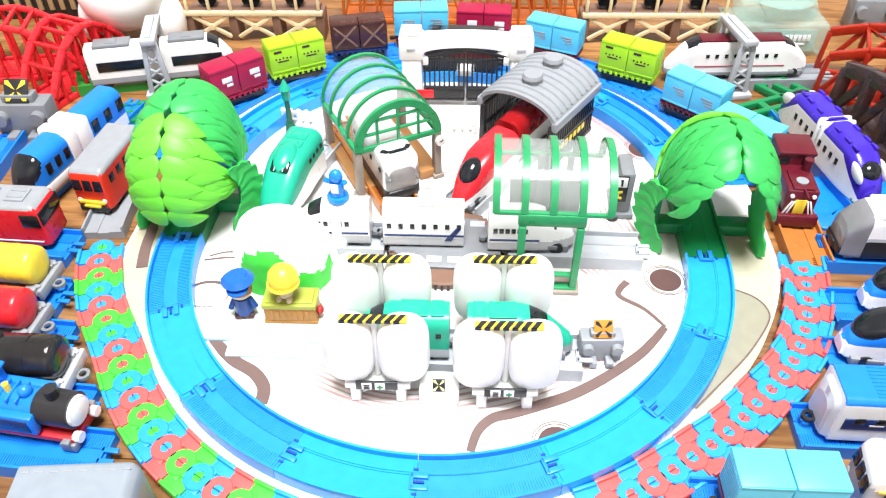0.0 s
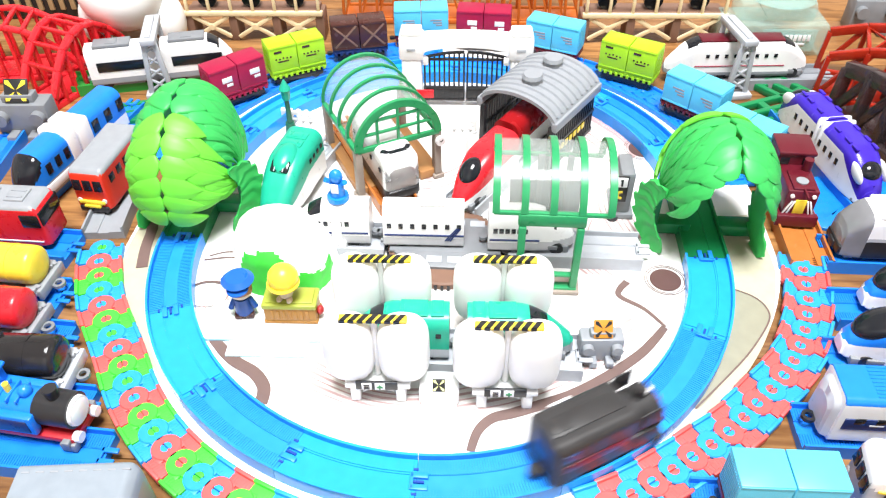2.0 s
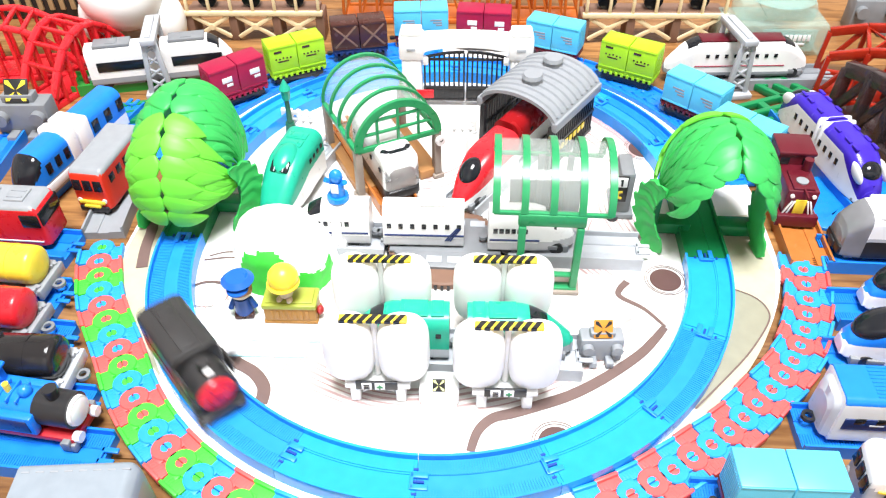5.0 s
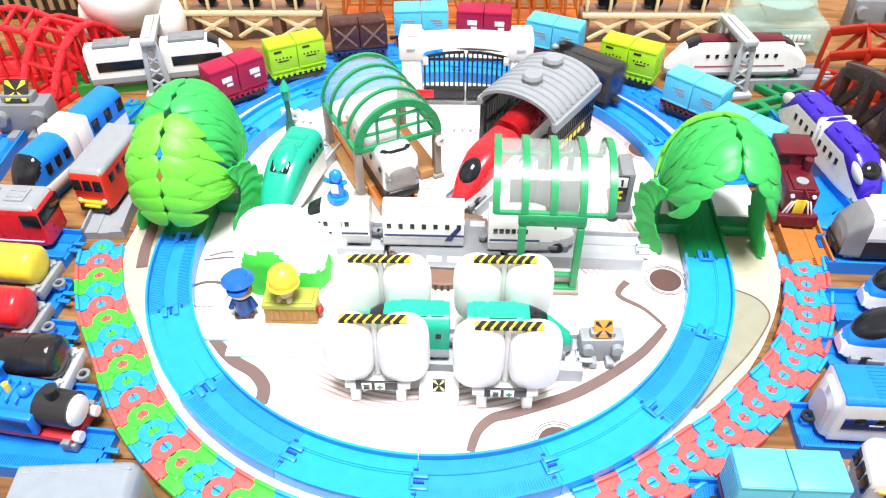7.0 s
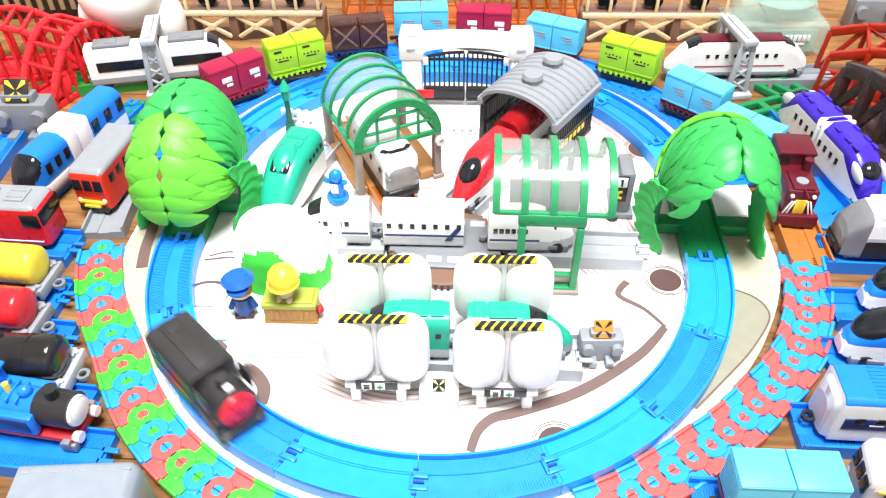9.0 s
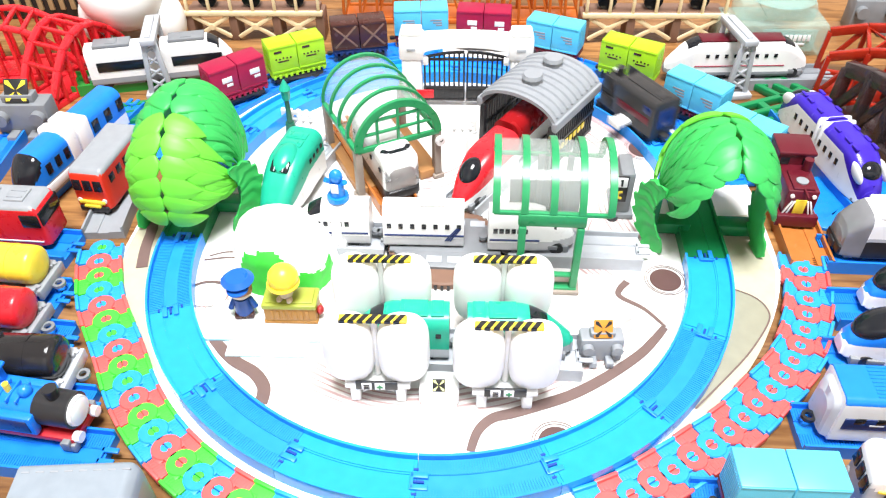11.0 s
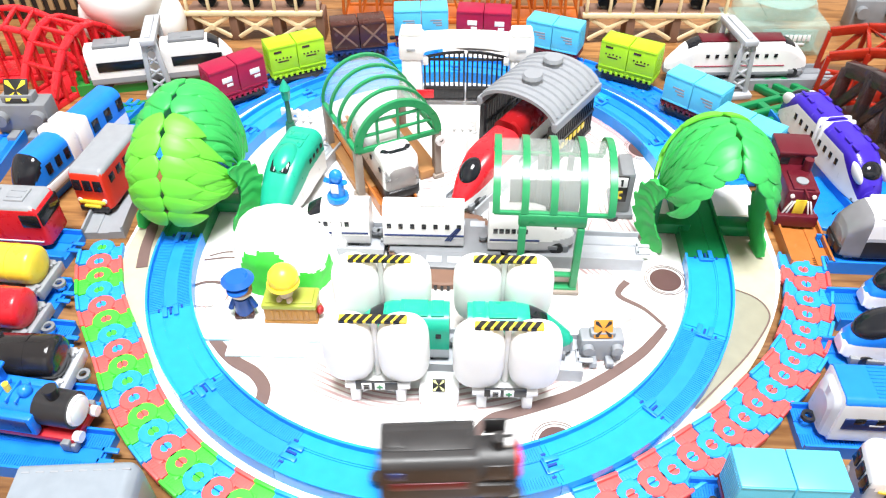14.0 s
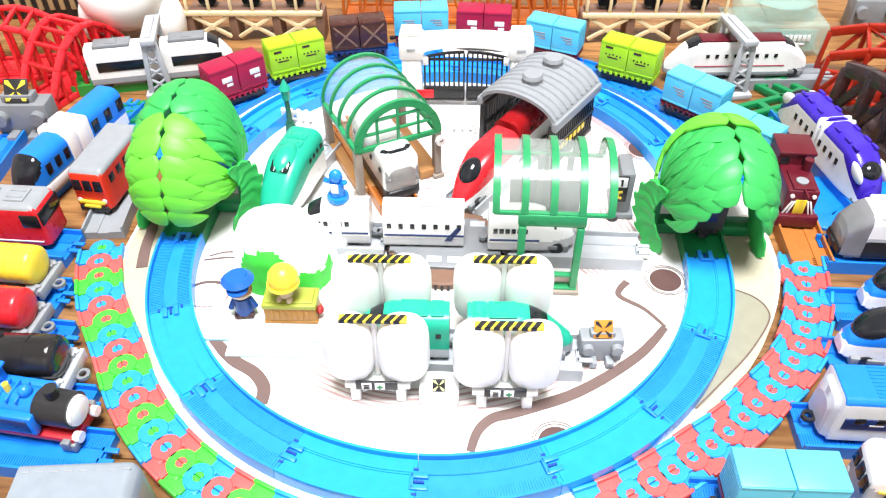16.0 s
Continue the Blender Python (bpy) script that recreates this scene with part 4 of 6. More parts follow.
def engine_shed():
    t = thing("engine_shed", "grey ribbed arch-roof engine shed with black lattice walls", "toy shed", at=pose(0.057, 0.1185, BOARD, 0, 0, -31.5))
    hw, h, d, eave = 0.0262, 0.0135, 0.06, 0.0335
    part("roof", arch_sheet(hw, h, -d / 2, d / 2, eave, 0.0022, 26), PALE, t, "pale grey moulded roof")
    bm = bmesh.new()
    for k in range(9):
        rings = []
        y = -d / 2 + 0.004 + k * (d - 0.008) / 8
        for i in range(15):
            a = radians(24 + 132 * i / 14)
            rings.append([(math.cos(a) * (hw + o), y + q, eave + math.sin(a) * (h + o)) for o, q in ((0.0018, -0.0016), (0.0034, -0.0007), (0.0034, 0.0007), (0.0018, 0.0016))])
        loft(bm, rings)
    part("roof_ribs", bm, PALE, t)
    for s in (-1, 1):
        part("eave", boxed((s * (hw + 0.0008), 0, eave + 0.001), (0.004, d + 0.001, 0.0065), 0.0008), PALE, t)
    for y in (-0.012, 0.014):
        bm = bmesh.new()
        rod(bm, (0, y, eave + h), (0, y, eave + h + 0.0065), 0.0058, 22)
        rod(bm, (0, y, eave + h + 0.0055), (0, y, eave + h + 0.0078), 0.0066, 22, 0.0058)
        part("roof_vent", bm, PALE, t)
    for s in (-1, 1):
        bm = bmesh.new()
        x = s * (hw - 0.001)
        for k in range(19):
            box(bm, (x, -d / 2 + 0.002 + k * (d - 0.004) / 18, eave / 2), (0.0014, 0.0009, eave), 0)
        for z in (0.002, eave * 0.5, eave - 0.001):
            box(bm, (x, 0, z), (0.002, d, 0.0022), 0.0003)
        wall = part("lattice_wall", bm, BLACK, t, "black lattice wall")
        bm = bmesh.new()
        for q in range(7):
            box(bm, (x + s * 0.0013, -0.02 + q * 0.0056, 0.013), (0.0005, 0.0036, 0.0042), 0.0001)
        part("lettering_bars", bm, YELLOW, wall, "yellow lettering bars")
    for s in (-1, 1):
        part("corner_post", boxed((s * (hw - 0.0015), -d / 2 + 0.001, eave / 2), (0.0035, 0.003, eave), 0.0005), BLACK, t)


def white_gate():
    t = thing("park_gate", "white arched gateway with black railing doors beside the track", "toy gate", at=pose(0.0072, 0.1605, BOARD, 0, 0, 2))
    for s in (-1, 1):
        x = s * 0.0372
        col = part("column", boxed((x, 0, 0.02), (0.0138, 0.0125, 0.04), 0.0012), WHITE, t)
        part("column_base", boxed((x, 0, 0.0025), (0.0165, 0.0145, 0.005), 0.0008), WHITE, col)
        part("column_head", boxed((x, 0, 0.0455), (0.0168, 0.0145, 0.017), 0.0016), WHITE, col)
        part("column_cap", boxed((x, 0, 0.0555), (0.0145, 0.0125, 0.005), 0.0016), WHITE, col)
        part("hinge_block", boxed((x - s * 0.0095, -0.004, 0.036), (0.004, 0.004, 0.006), 0.0008), WHITE, col)
        part("head_plate", boxed((x, -0.0075, 0.0455), (0.006, 0.0006, 0.0022), 0.0002), LIGHT_GREY, col, "small grey plate")
        for q in range(5):
            part("flute", boxed((x - 0.005 + q * 0.0025, -0.0064, 0.02), (0.0012, 0.0008, 0.032), 0.0002), WHITE, col)
    bm = bmesh.new()
    rings = []
    for i in range(17):
        u = i / 8 - 1
        x = u * 0.031
        z = 0.0405 + 0.006 * math.sqrt(max(0, 1 - u * u))
        zt = 0.0525 + 0.0015 * (1 - u * u)
        rings.append([(x, -0.006, z), (x, -0.006, zt), (x, 0.006, zt), (x, 0.006, z)])
    loft(bm, rings)
    part("arch_beam", bm, WHITE, t)
    for s in (-1, 1):
        door = part("railing_door", boxed((s * 0.015, -0.003, 0.0098), (0.029, 0.0014, 0.0075), 0.0003), BLACK, t, "black railing door")
        for z in (0.005, 0.0148, 0.0365):
            part("cross_rail", boxed((s * 0.015, -0.0032, z), (0.029, 0.0019, 0.0015), 0.0003), BLACK, door)
        rings = []
        for i in range(11):
            u = i / 10
            z = 0.037 + 0.0042 * math.sin(u * math.pi * 0.55)
            rings.append([(s * (0.001 + 0.0285 * (1 - u)), y, z + q) for y, q in ((-0.0042, 0), (-0.0042, 0.0014), (-0.0022, 0.0014), (-0.0022, 0))])
        part("curved_rail_top", loft(bmesh.new(), rings), BLACK, door)
        for k in range(9):
            top = 0.0405 - 0.0001 * (k - 1) ** 2
            part("railing_bar", boxed((s * (0.0012 + k * 0.0034), -0.003, top / 2 + 0.0025), (0.0013, 0.0014, top - 0.004), 0.0003), BLACK, door)


def snow_mountain():
    """A hollow hump over the rail: snow-white shell with grass showing at the foot."""
    t = thing("mountain_tunnel", "snow-white mountain tunnel with bright green grassy foot", "toy mountain", at=pose(-0.084, -0.0145, BOARD, 0, 0, 2))
    hx, hy, hz, n, k = 0.028, 0.0245, 0.0305, 110, 48
    rng = random.Random(4)
    bumps = [rng.uniform(-0.0016, 0.0016) for _ in range(40)]

    def grass(c):
        """Grass shows at the foot of the front slope, under a lumpy snow line."""
        line = float(np.interp(c.x, [-0.028, -0.021, -0.017, 0.001, 0.006, 0.012, 0.03], [0.006, 0.01, 0.0255, 0.0245, 0.018, 0.014, 0.012]))
        return 1 if c.y < -0.004 and c.z < line + bumps[int((c.x + 0.04) / 0.002) % 40] else 0

    rings = []
    for j in range(k + 1):
        v = j / k
        sc = max(0.02, math.cos(v * math.pi / 2) ** 0.42)
        ring = []
        for i in range(n):
            a = 2 * math.pi * i / n
            cx, cy = math.copysign(abs(math.cos(a)) ** 0.7, math.cos(a)), math.copysign(abs(math.sin(a)) ** 0.7, math.sin(a))
            q = 1 + 0.09 * noise.noise(Vector((cx * 1.7 + 3, cy * 1.7, v * 2.2))) + 0.02 * noise.noise(Vector((cx * 7, cy * 7, v * 8)))
            drop = 1 - 0.22 * max(0, cx) * sc
            ring.append((hx * sc * cx * q - 0.004 * v, hy * sc * cy * q + 0.004 * v, hz * math.sin(v * math.pi / 2) ** 0.9 * drop))
        rings.append(ring)
    part("hill", loft(bmesh.new(), rings, rule=grass), [MILK, mat("grass_green_plastic", (0.045, 0.5, 0.045), 0.45, vary=0.3, scale=90)], t, "snow over bright green grass", angle=80)
    part("tunnel_mouth", box(boxed((0.0275, 0.0175, 0.013), (0.006, 0.02, 0.025), 0.003), (0.0305, 0.0175, 0.006), (0.004, 0.022, 0.01), 0.002), MILK, t)


def figure_master():
    """Small painted station figure, one plain mesh."""
    bm = bmesh.new()
    box(bm, (-0.003, -0.001, 0.0018), (0.005, 0.0075, 0.0036), 0.0012)
    box(bm, (0.003, -0.001, 0.0018), (0.005, 0.0075, 0.0036), 0.0012)
    rod(bm, (0, 0, 0.003), (0, 0, 0.0135), 0.0052, 16, 0.0042)
    for s in (-1, 1):
        rod(bm, (s * 0.004, 0, 0.0125), (s * 0.0068, -0.0015, 0.0065), 0.0015, 8)
    for f in bm.faces:
        f.material_index = 0 if f.calc_center_median().z > 0.0036 else 2
    old = set(bm.faces)
    ball(bm, (0, 0, 0.0195), (0.0068, 0.0062, 0.0064), 18)
    for f in [q for q in bm.faces if q not in old]:
        c = f.calc_center_median()
        f.material_index = 3 if (c.y < -0.0035 and c.z < 0.0175) else 1
    old = set(bm.faces)
    rod(bm, (0, 0.0004, 0.0228), (0, 0.0004, 0.026), 0.0068, 20, 0.0076)
    rod(bm, (0, 0.0004, 0.026), (0, 0.0004, 0.0285), 0.0088, 22, 0.0062)
    rod(bm, (0, -0.004, 0.0225), (0, -0.004, 0.0234), 0.0058, 18)
    for f in [q for q in bm.faces if q not in old]:
        f.material_index = 4
    ob = part("figurine", bm, [mat("dark_blue_paint", (0.015, 0.07, 0.3), 0.35), SKIN, BROWN, mat("pale_tan_paint", (0.62, 0.5, 0.36), 0.4), mat("cap_blue_paint", (0.012, 0.11, 0.48), 0.3)])
    ob.matrix_basis = pose(-0.0975, -0.0535, BOARD + 0.0018, 0, 0, 8) @ Matrix.Scale(0.94, 4)
    tagged(ob, "small figurine in a blue uniform and peaked cap on the board", "figurine")


def figure_helmet():
    bm = bmesh.new()
    ball(bm, (0, 0, 0.004), (0.0042, 0.004, 0.0048), 14)
    for s in (-1, 1):
        ball(bm, (s * 0.003, -0.0035, 0.0012), (0.0018, 0.0026, 0.0014), 10)
    ball(bm, (0, -0.0008, 0.0105), (0.0052, 0.0052, 0.0048), 16)
    old = set(bm.faces)
    for f in bm.faces:
        c = f.calc_center_median()
        f.material_index = 2 if (c.y < -0.003 and 0.009 < c.z < 0.0125 and c.x < 0.0005) else 0
    ball(bm, (0, 0, 0.0155), (0.0088, 0.0088, 0.0085), 22)
    rod(bm, (0, -0.001, 0.0118), (0, -0.001, 0.0128), 0.0093, 24)
    for f in [q for q in bm.faces if q not in old]:
        f.material_index = 1
    ob = part("figurine", bm, [mat("pale_tan_paint", (0.62, 0.5, 0.36), 0.4), YELLOW, BROWN])
    ob.matrix_basis = pose(-0.074, -0.0535, BOARD + 0.0158, 0, 0, -6) @ Matrix.Scale(0.88, 4)
    tagged(ob, "small tan figurine under a big yellow helmet, on the wooden crate", "figurine")


def crate():
    t = thing("toy_crate", "brown wooden-look crate carriage with an olive lid", "toy crate", at=pose(-0.0725, -0.0525, BOARD + 0.0018, 0, 0, 2))
    L, W = 0.0265, 0.013
    bm = boxed((0, 0, 0.0052), (L, W, 0.0104), 0.0008)
    for i in range(7):
        box(bm, (-0.009 + i * 0.003, -W / 2, 0.006), (0.0016, 0.001, 0.006), 0.0003)
    box(bm, (0, 0, 0.001), (L * 1.04, W * 1.06, 0.0018), 0.0004)
    part("crate_box", bm, GOLD, t)
    part("lid", box(boxed((0, 0, 0.0118), (L * 1.05, W * 1.08, 0.003), 0.0009), (0, 0, 0.0132), (L * 0.9, W * 0.8, 0.0016), 0.0006), OLIVE, t, "olive green lid")
    bm = bmesh.new()
    ball(bm, (0.0148, -0.002, 0.006), (0.002, 0.0026, 0.0026), 12)
    part("buffer", bm, mat("dull_red_paint", (0.4, 0.03, 0.03), 0.4), t, "dull red buffer")


def blue_figure():
    bm = bmesh.new()
    rod(bm, (0, 0, 0), (0, 0, 0.0025), 0.0062, 18, 0.0058)
    rod(bm, (0, 0, 0.002), (0, 0, 0.011), 0.0042, 14, 0.0035)
    ball(bm, (0, 0, 0.0145), (0.0038, 0.0034, 0.0045), 14)
    for s in (-1, 1):
        rod(bm, (s * 0.003, 0, 0.0105), (s * 0.0055, -0.002, 0.013), 0.0015, 8)
    for f in bm.faces:
        f.material_index = 0
    old = set(bm.faces)
    box(bm, (0, -0.0037, 0.0088), (0.0042, 0.0009, 0.006), 0.0004)
    for f in [q for q in bm.faces if q not in old]:
        f.material_index = 1
    ob = part("figurine", bm, [mat("glossy_blue_paint", (0.015, 0.22, 0.7), 0.25), WHITE])
    ob.matrix_basis = pose(-0.056, 0.0062, ON + 0.0284, 0, 0, -8)
    tagged(ob, "tiny plain blue figurine standing on the white train roof", "figurine")


def hazard_bar(t, L, y, z, d=0.0042):
    b = part("stripe_bar", boxed((0, y, z + 0.0004), (L, d, 0.0014), 0.0004), YELLOW, t, "yellow and black hazard bar")
    src = None
    n = 7
    for k in range(n):
        x = -L / 2 + 0.0034 + k * (L - 0.006) / (n - 1) - 0.0005
        bm = bmesh.new()
        w, sl = 0.00125, 0.0014
        zz = z + 0.0011
        ring = lambda q: [(x - w - sl, y - d / 2, q), (x + w - sl, y - d / 2, q), (x + w + sl, y + d / 2, q), (x - w + sl, y + d / 2, q)]
        loft(bm, [ring(zz - 0.0004), ring(zz + 0.0002)])
        ring2 = lambda q: [(x - w - sl, q, zz + 0.0002), (x + w - sl, q, zz + 0.0002), (x + w - sl, q, zz - 0.0012), (x - w - sl, q, zz - 0.0012)]
        loft(bm, [ring2(y - d / 2 - 0.0002), ring2(y - d / 2 + 0.0004)])
        part("black_stripe", bm, BLACK, b)


def washing_gate(label, at, sign):
    """Two tall rounded white drums on a low stand, joined by a hazard-striped bar."""
    t = thing("washing_gate", label, "toy washing gate", "washing gates", at=at)
    for s in (-1, 1):
        bm = bmesh.new()
        rings = []
        n = 14
        for i in range(n + 1):
            v = i / n
            z = 0.0125 + 0.0385 * v
            e = abs(2 * v - 1)
            sc = (1 - e ** 4.5 * 0.55)
            ring = []
            for j in range(28):
                a = 2 * math.pi * j / 28
                cx, cy = math.copysign(abs(math.cos(a)) ** 0.75, math.cos(a)), math.copysign(abs(math.sin(a)) ** 0.75, math.sin(a))
                ring.append((s * 0.0124 + 0.0116 * sc * cx, 0.0085 * sc * cy, z))
            rings.append(ring)
        part("drum", loft(bm, rings), MILK, t, "rounded white drum", angle=70)
    hazard_bar(t, 0.0295, -0.0015, 0.0515)
    bm = bmesh.new()
    box(bm, (0, 0.001, 0.0115), (0.03, 0.016, 0.0025), 0.0006)
    for s in (-1, 1):
        box(bm, (s * 0.0105, -0.0035, 0.0055), (0.0048, 0.006, 0.0105), 0.0008)
        box(bm, (s * 0.0125, 0.005, 0.0055), (0.003, 0.005, 0.0105), 0.0006)
    rings = []
    for i in range(9):
        a = math.pi * i / 8
        rings.append([(math.cos(a) * 0.0082, y, 0.0015 + math.sin(a) * 0.0055 * q) for y, q in ((-0.003, 1), (-0.003, 0.6), (0.004, 0.6), (0.004, 1))])
    loft(bm, rings)
    part("stand", bm, WHITE, t, "white stand")
    part("axle", rod(bmesh.new(), (0, 0, 0.014), (0, 0, 0.05), 0.0016, 12), WHITE, t)
    if sign:
        b = part("sign_plate", boxed((0, -0.0082, 0.0148), (0.019, 0.0012, 0.0055), 0.0003), BLACK, t, "black sign strip with white tiles")
        for x in (-0.0045, 0.0015):
            tile = part("sign_tile", boxed((x, -0.0089, 0.0148), (0.0046, 0.0007, 0.0044), 0.0002), WHITE, b)
        bm = boxed((0.0015, -0.0094, 0.0148), (0.0026, 0.0005, 0.0008), 0)
        box(bm, (0.0015, -0.0094, 0.0148), (0.0008, 0.0006, 0.0026), 0)
        part("sign_cross", bm, GREEN, b, "green cross")
        bm = bmesh.new()
        for q in range(3):
            box(bm, (-0.0045, -0.0094, 0.0136 + q * 0.0012), (0.0026, 0.0005, 0.0004), 0)
        part("sign_mark", bm, BLACK, b)


def cross_sign(t, m, size, ground, ink, name="sign_board"):
    """Square sign with a four-leaf cross of triangles."""
    b = part(name, boxed((0, 0, 0), (size, 0.0012, size), 0.0003), ground, t, at=m)
    bm = bmesh.new()
    for a in range(4):
        q = radians(45 + 90 * a)
        h = size * 0.6
        pts = [(0.06 * size * math.cos(q), 0.06 * size * math.sin(q)), (h * math.cos(q - 0.3), h * math.sin(q - 0.3)), (h * 1.02 * math.cos(q), h * 1.02 * math.sin(q)), (h * math.cos(q + 0.3), h * math.sin(q + 0.3))]
        pts = [(max(-size * 0.43, min(size * 0.43, x)), max(-size * 0.43, min(size * 0.43, z))) for x, z in pts]
        loft(bm, [[(x, y, z) for x, z in pts] for y in (-0.0009, -0.0004)])
    part("sign_symbol", bm, ink, b)
    return b


def buffer_stop(label, at, ground=YELLOW, ink=BLACK, big=1.0):
    t = thing("buffer_stop", label, "toy buffer stop", "buffer stops", at=at)
    k = big
    bm = bmesh.new()
    box(bm, (0, 0, 0.008 * k), (0.021 * k, 0.009 * k, 0.015 * k), 0.001)
    for s in (-1, 1):
        rod(bm, (s * 0.007 * k, -0.0045 * k, 0.0105 * k), (s * 0.007 * k, -0.0075 * k, 0.0105 * k), 0.0028 * k, 14)
        box(bm, (s * 0.004 * k, -0.006 * k, 0.0025 * k), (0.0038 * k, 0.007 * k, 0.004 * k), 0.0006)
    box(bm, (0, 0, 0.0165 * k), (0.012 * k, 0.005 * k, 0.004 * k), 0.0006)
    part("block", bm, GREY if ground is not AMBER else PALE, t)
    cross_sign(t, pose(0, -0.0005 * k, 0.0195 * k, -35), 0.009 * k, ground, ink)
    return t


def street_lamp():
    t = thing("garden_lamp", "dark green ornamental garden lamp post on the board", "toy lamp post", at=pose(-0.11, 0.1165, BOARD))
    bm = bmesh.new()
    rod(bm, (0, 0, 0), (0, 0, 0.008), 0.004, 14, 0.003)
    rod(bm, (0, 0, 0.008), (0, 0, 0.026), 0.0019, 10, 0.0016)
    part("post", bm, mat("dark_green_plastic", (0.01, 0.12, 0.07), 0.35), t)
    bm = bmesh.new()
    rod(bm, (0, 0, 0.026), (0, 0, 0.0335), 0.0028, 8, 0.0034)
    rod(bm, (0, 0, 0.0335), (0, 0, 0.0405), 0.0042, 8, 0.0004)
    part("lantern", bm, TEAL, t, "green lantern head")


def turntable():
    t = thing("turntable", "brown and grey round plastic turntable under the train", "toy turntable", at=pose(0.003, 0.004, BOARD))
    bm = bmesh.new()
    rod(bm, (0, 0, 0), (0, 0, 0.0034), 0.0325, 56)
    rod(bm, (0, 0, 0.0034), (0, 0, 0.0042), 0.0322, 56, 0.0312)
    part("turntable_rim", bm, WOOD_BROWN, t)
    tooth = None
    for i in range(60):
        m = Matrix.Rotation(2 * math.pi * i / 60, 4, "Z") @ pose(0.0327, 0, 0.0016)
        tooth = again("tooth", tooth, t, m) if tooth else part("tooth", boxed((0, 0, 0), (0.002, 0.0016, 0.003), 0.0003), BLACK, t, "small dark gear tooth", m)
    bm = bmesh.new()
    hull = [(-0.03, -0.008), (-0.017, -0.021), (0.017, -0.021), (0.03, -0.008), (0.03, 0.008), (0.017, 0.021), (-0.017, 0.021), (-0.03, 0.008)]
    loft(bm, [[(x * q, y * q, z) for x, y in hull] for q, z in ((1, 0.0042), (1, 0.0058), (0.96, 0.0064))])
    deck = part("turntable_deck", bm, GREY, t, "blue-grey deck")
    for x in (-0.017, -0.0055, 0.006, 0.0175):
        for s in (-1, 1):
            part("deck_panel", boxed((x, s * 0.0155, 0.0065), (0.0085, 0.0052, 0.0009), 0.0003), LIGHT_GREY, deck)
    part("deck_rail", boxed((0, 0, 0.0058), (0.062, 0.019, 0.0016), 0.0004), GREY, deck)


def low_fence(label, x, y, rz, n):
    t = thing("low_fence", label, "toy fence", "white fences", at=pose(x, y, BOARD, 0, 0, rz))
    L = n * 0.0055
    part("rail", box(boxed((0, 0, 0.0085), (L, 0.0022, 0.003), 0.0005), (0, 0, 0.0035), (L, 0.0022, 0.0022), 0.0005), WHITE, t)
    src = None
    for i in range(n + 1):
        mm = pose(-L / 2 + i * L / n, 0, 0)
        src = again("post", src, t, mm) if src else part("post", box(boxed((0, 0, 0.0055), (0.0026, 0.0032, 0.011), 0.0005), (0, 0, 0.001), (0.004, 0.005, 0.002), 0.0004), WHITE, t, at=mm)


def platform_sign():
    t = thing("platform_sign", "grey platform sign post with a black and white numeral board", "toy sign", at=pose(0.1, 0.037, BOARD))
    part("sign_body", box(boxed((0.0055, 0.012, 0.016), (0.009, 0.022, 0.032), 0.0025), (0.0055, 0.012, 0.002), (0.013, 0.026, 0.004), 0.001), GREY, t, "grey rounded signal box")
    part("pole", rod(rod(bmesh.new(), (0, 0, 0), (0, 0, 0.022), 0.0009, 10), (0, 0, 0), (0, 0, 0.0018), 0.0034, 16), BLACK, t)
    b = part("number_board", boxed((0.0015, -0.001, 0.023), (0.0085, 0.0014, 0.018), 0.0004), BLACK, t, "black number board")
    part("number_tile", boxed((0.0015, -0.0018, 0.0282), (0.0068, 0.0008, 0.0066), 0.0002), WHITE, b)
    part("number_mark", box(boxed((0.0018, -0.0024, 0.0282), (0.0011, 0.0006, 0.0044), 0), (0.0012, -0.0024, 0.03), (0.001, 0.0006, 0.0008), 0), BLACK, b)
    bm = bmesh.new()
    for i in range(7):
        a = radians(90 + 30 * i)
        box(bm, (0.0022 + 0.002 * math.cos(a), -0.0019, 0.0193 + 0.0022 * math.sin(a)), (0.0013, 0.0006, 0.0013), 0)
    part("moon_mark", bm, YELLOW, b, "yellow crescent mark")


slab = thing("low_platform", "thin white platform slab under the figurines", "toy platform", at=pose(-0.086, -0.057, BOARD, 0, 0, 2))
part("slab", boxed((0, 0, 0.0009), (0.06, 0.026, 0.0018), 0.0004), WHITE, slab)
ICE = mat("pale_cyan_plastic", (0.42, 0.66, 0.7), 0.3)
part("slab_edge", boxed((0, -0.0134, 0.0009), (0.06, 0.0012, 0.0018), 0.0002), ICE, slab, "pale cyan edge strip")
part("slab_step", boxed((0.004, -0.0185, 0.0006), (0.04, 0.009, 0.0012), 0.0003), WHITE, slab, "lower white step")
part("step_edge", boxed((0.004, -0.0233, 0.0005), (0.04, 0.001, 0.001), 0.0002), ICE, slab, "pale cyan edge strip")
arched_station(), clear_station(), engine_shed(), white_gate(), snow_mountain()
figure_master(), figure_helmet(), crate(), blue_figure()
washing_gate("tall white drum washing gate with hazard bar and sign strip", pose(-0.0218, -0.097, BOARD, 0, 0, 2), True)
washing_gate("tall white drum washing gate with hazard bar and sign strip", pose(0.0365, -0.0975, BOARD, 0, 0, 2), True)
washing_gate("tall white drum washing gate behind the teal train", pose(-0.0237, -0.0595, BOARD, 0, 0, 2), False)
washing_gate("tall white drum washing gate behind the teal train", pose(0.0345, -0.0565, BOARD, 0, 0, 2), False)
buffer_stop("pale grey buffer stop with an orange and black sign", pose(0.083, -0.0685, BOARD, 0, 0, 4), AMBER, BLACK)
street_lamp(), turntable(), platform_sign()
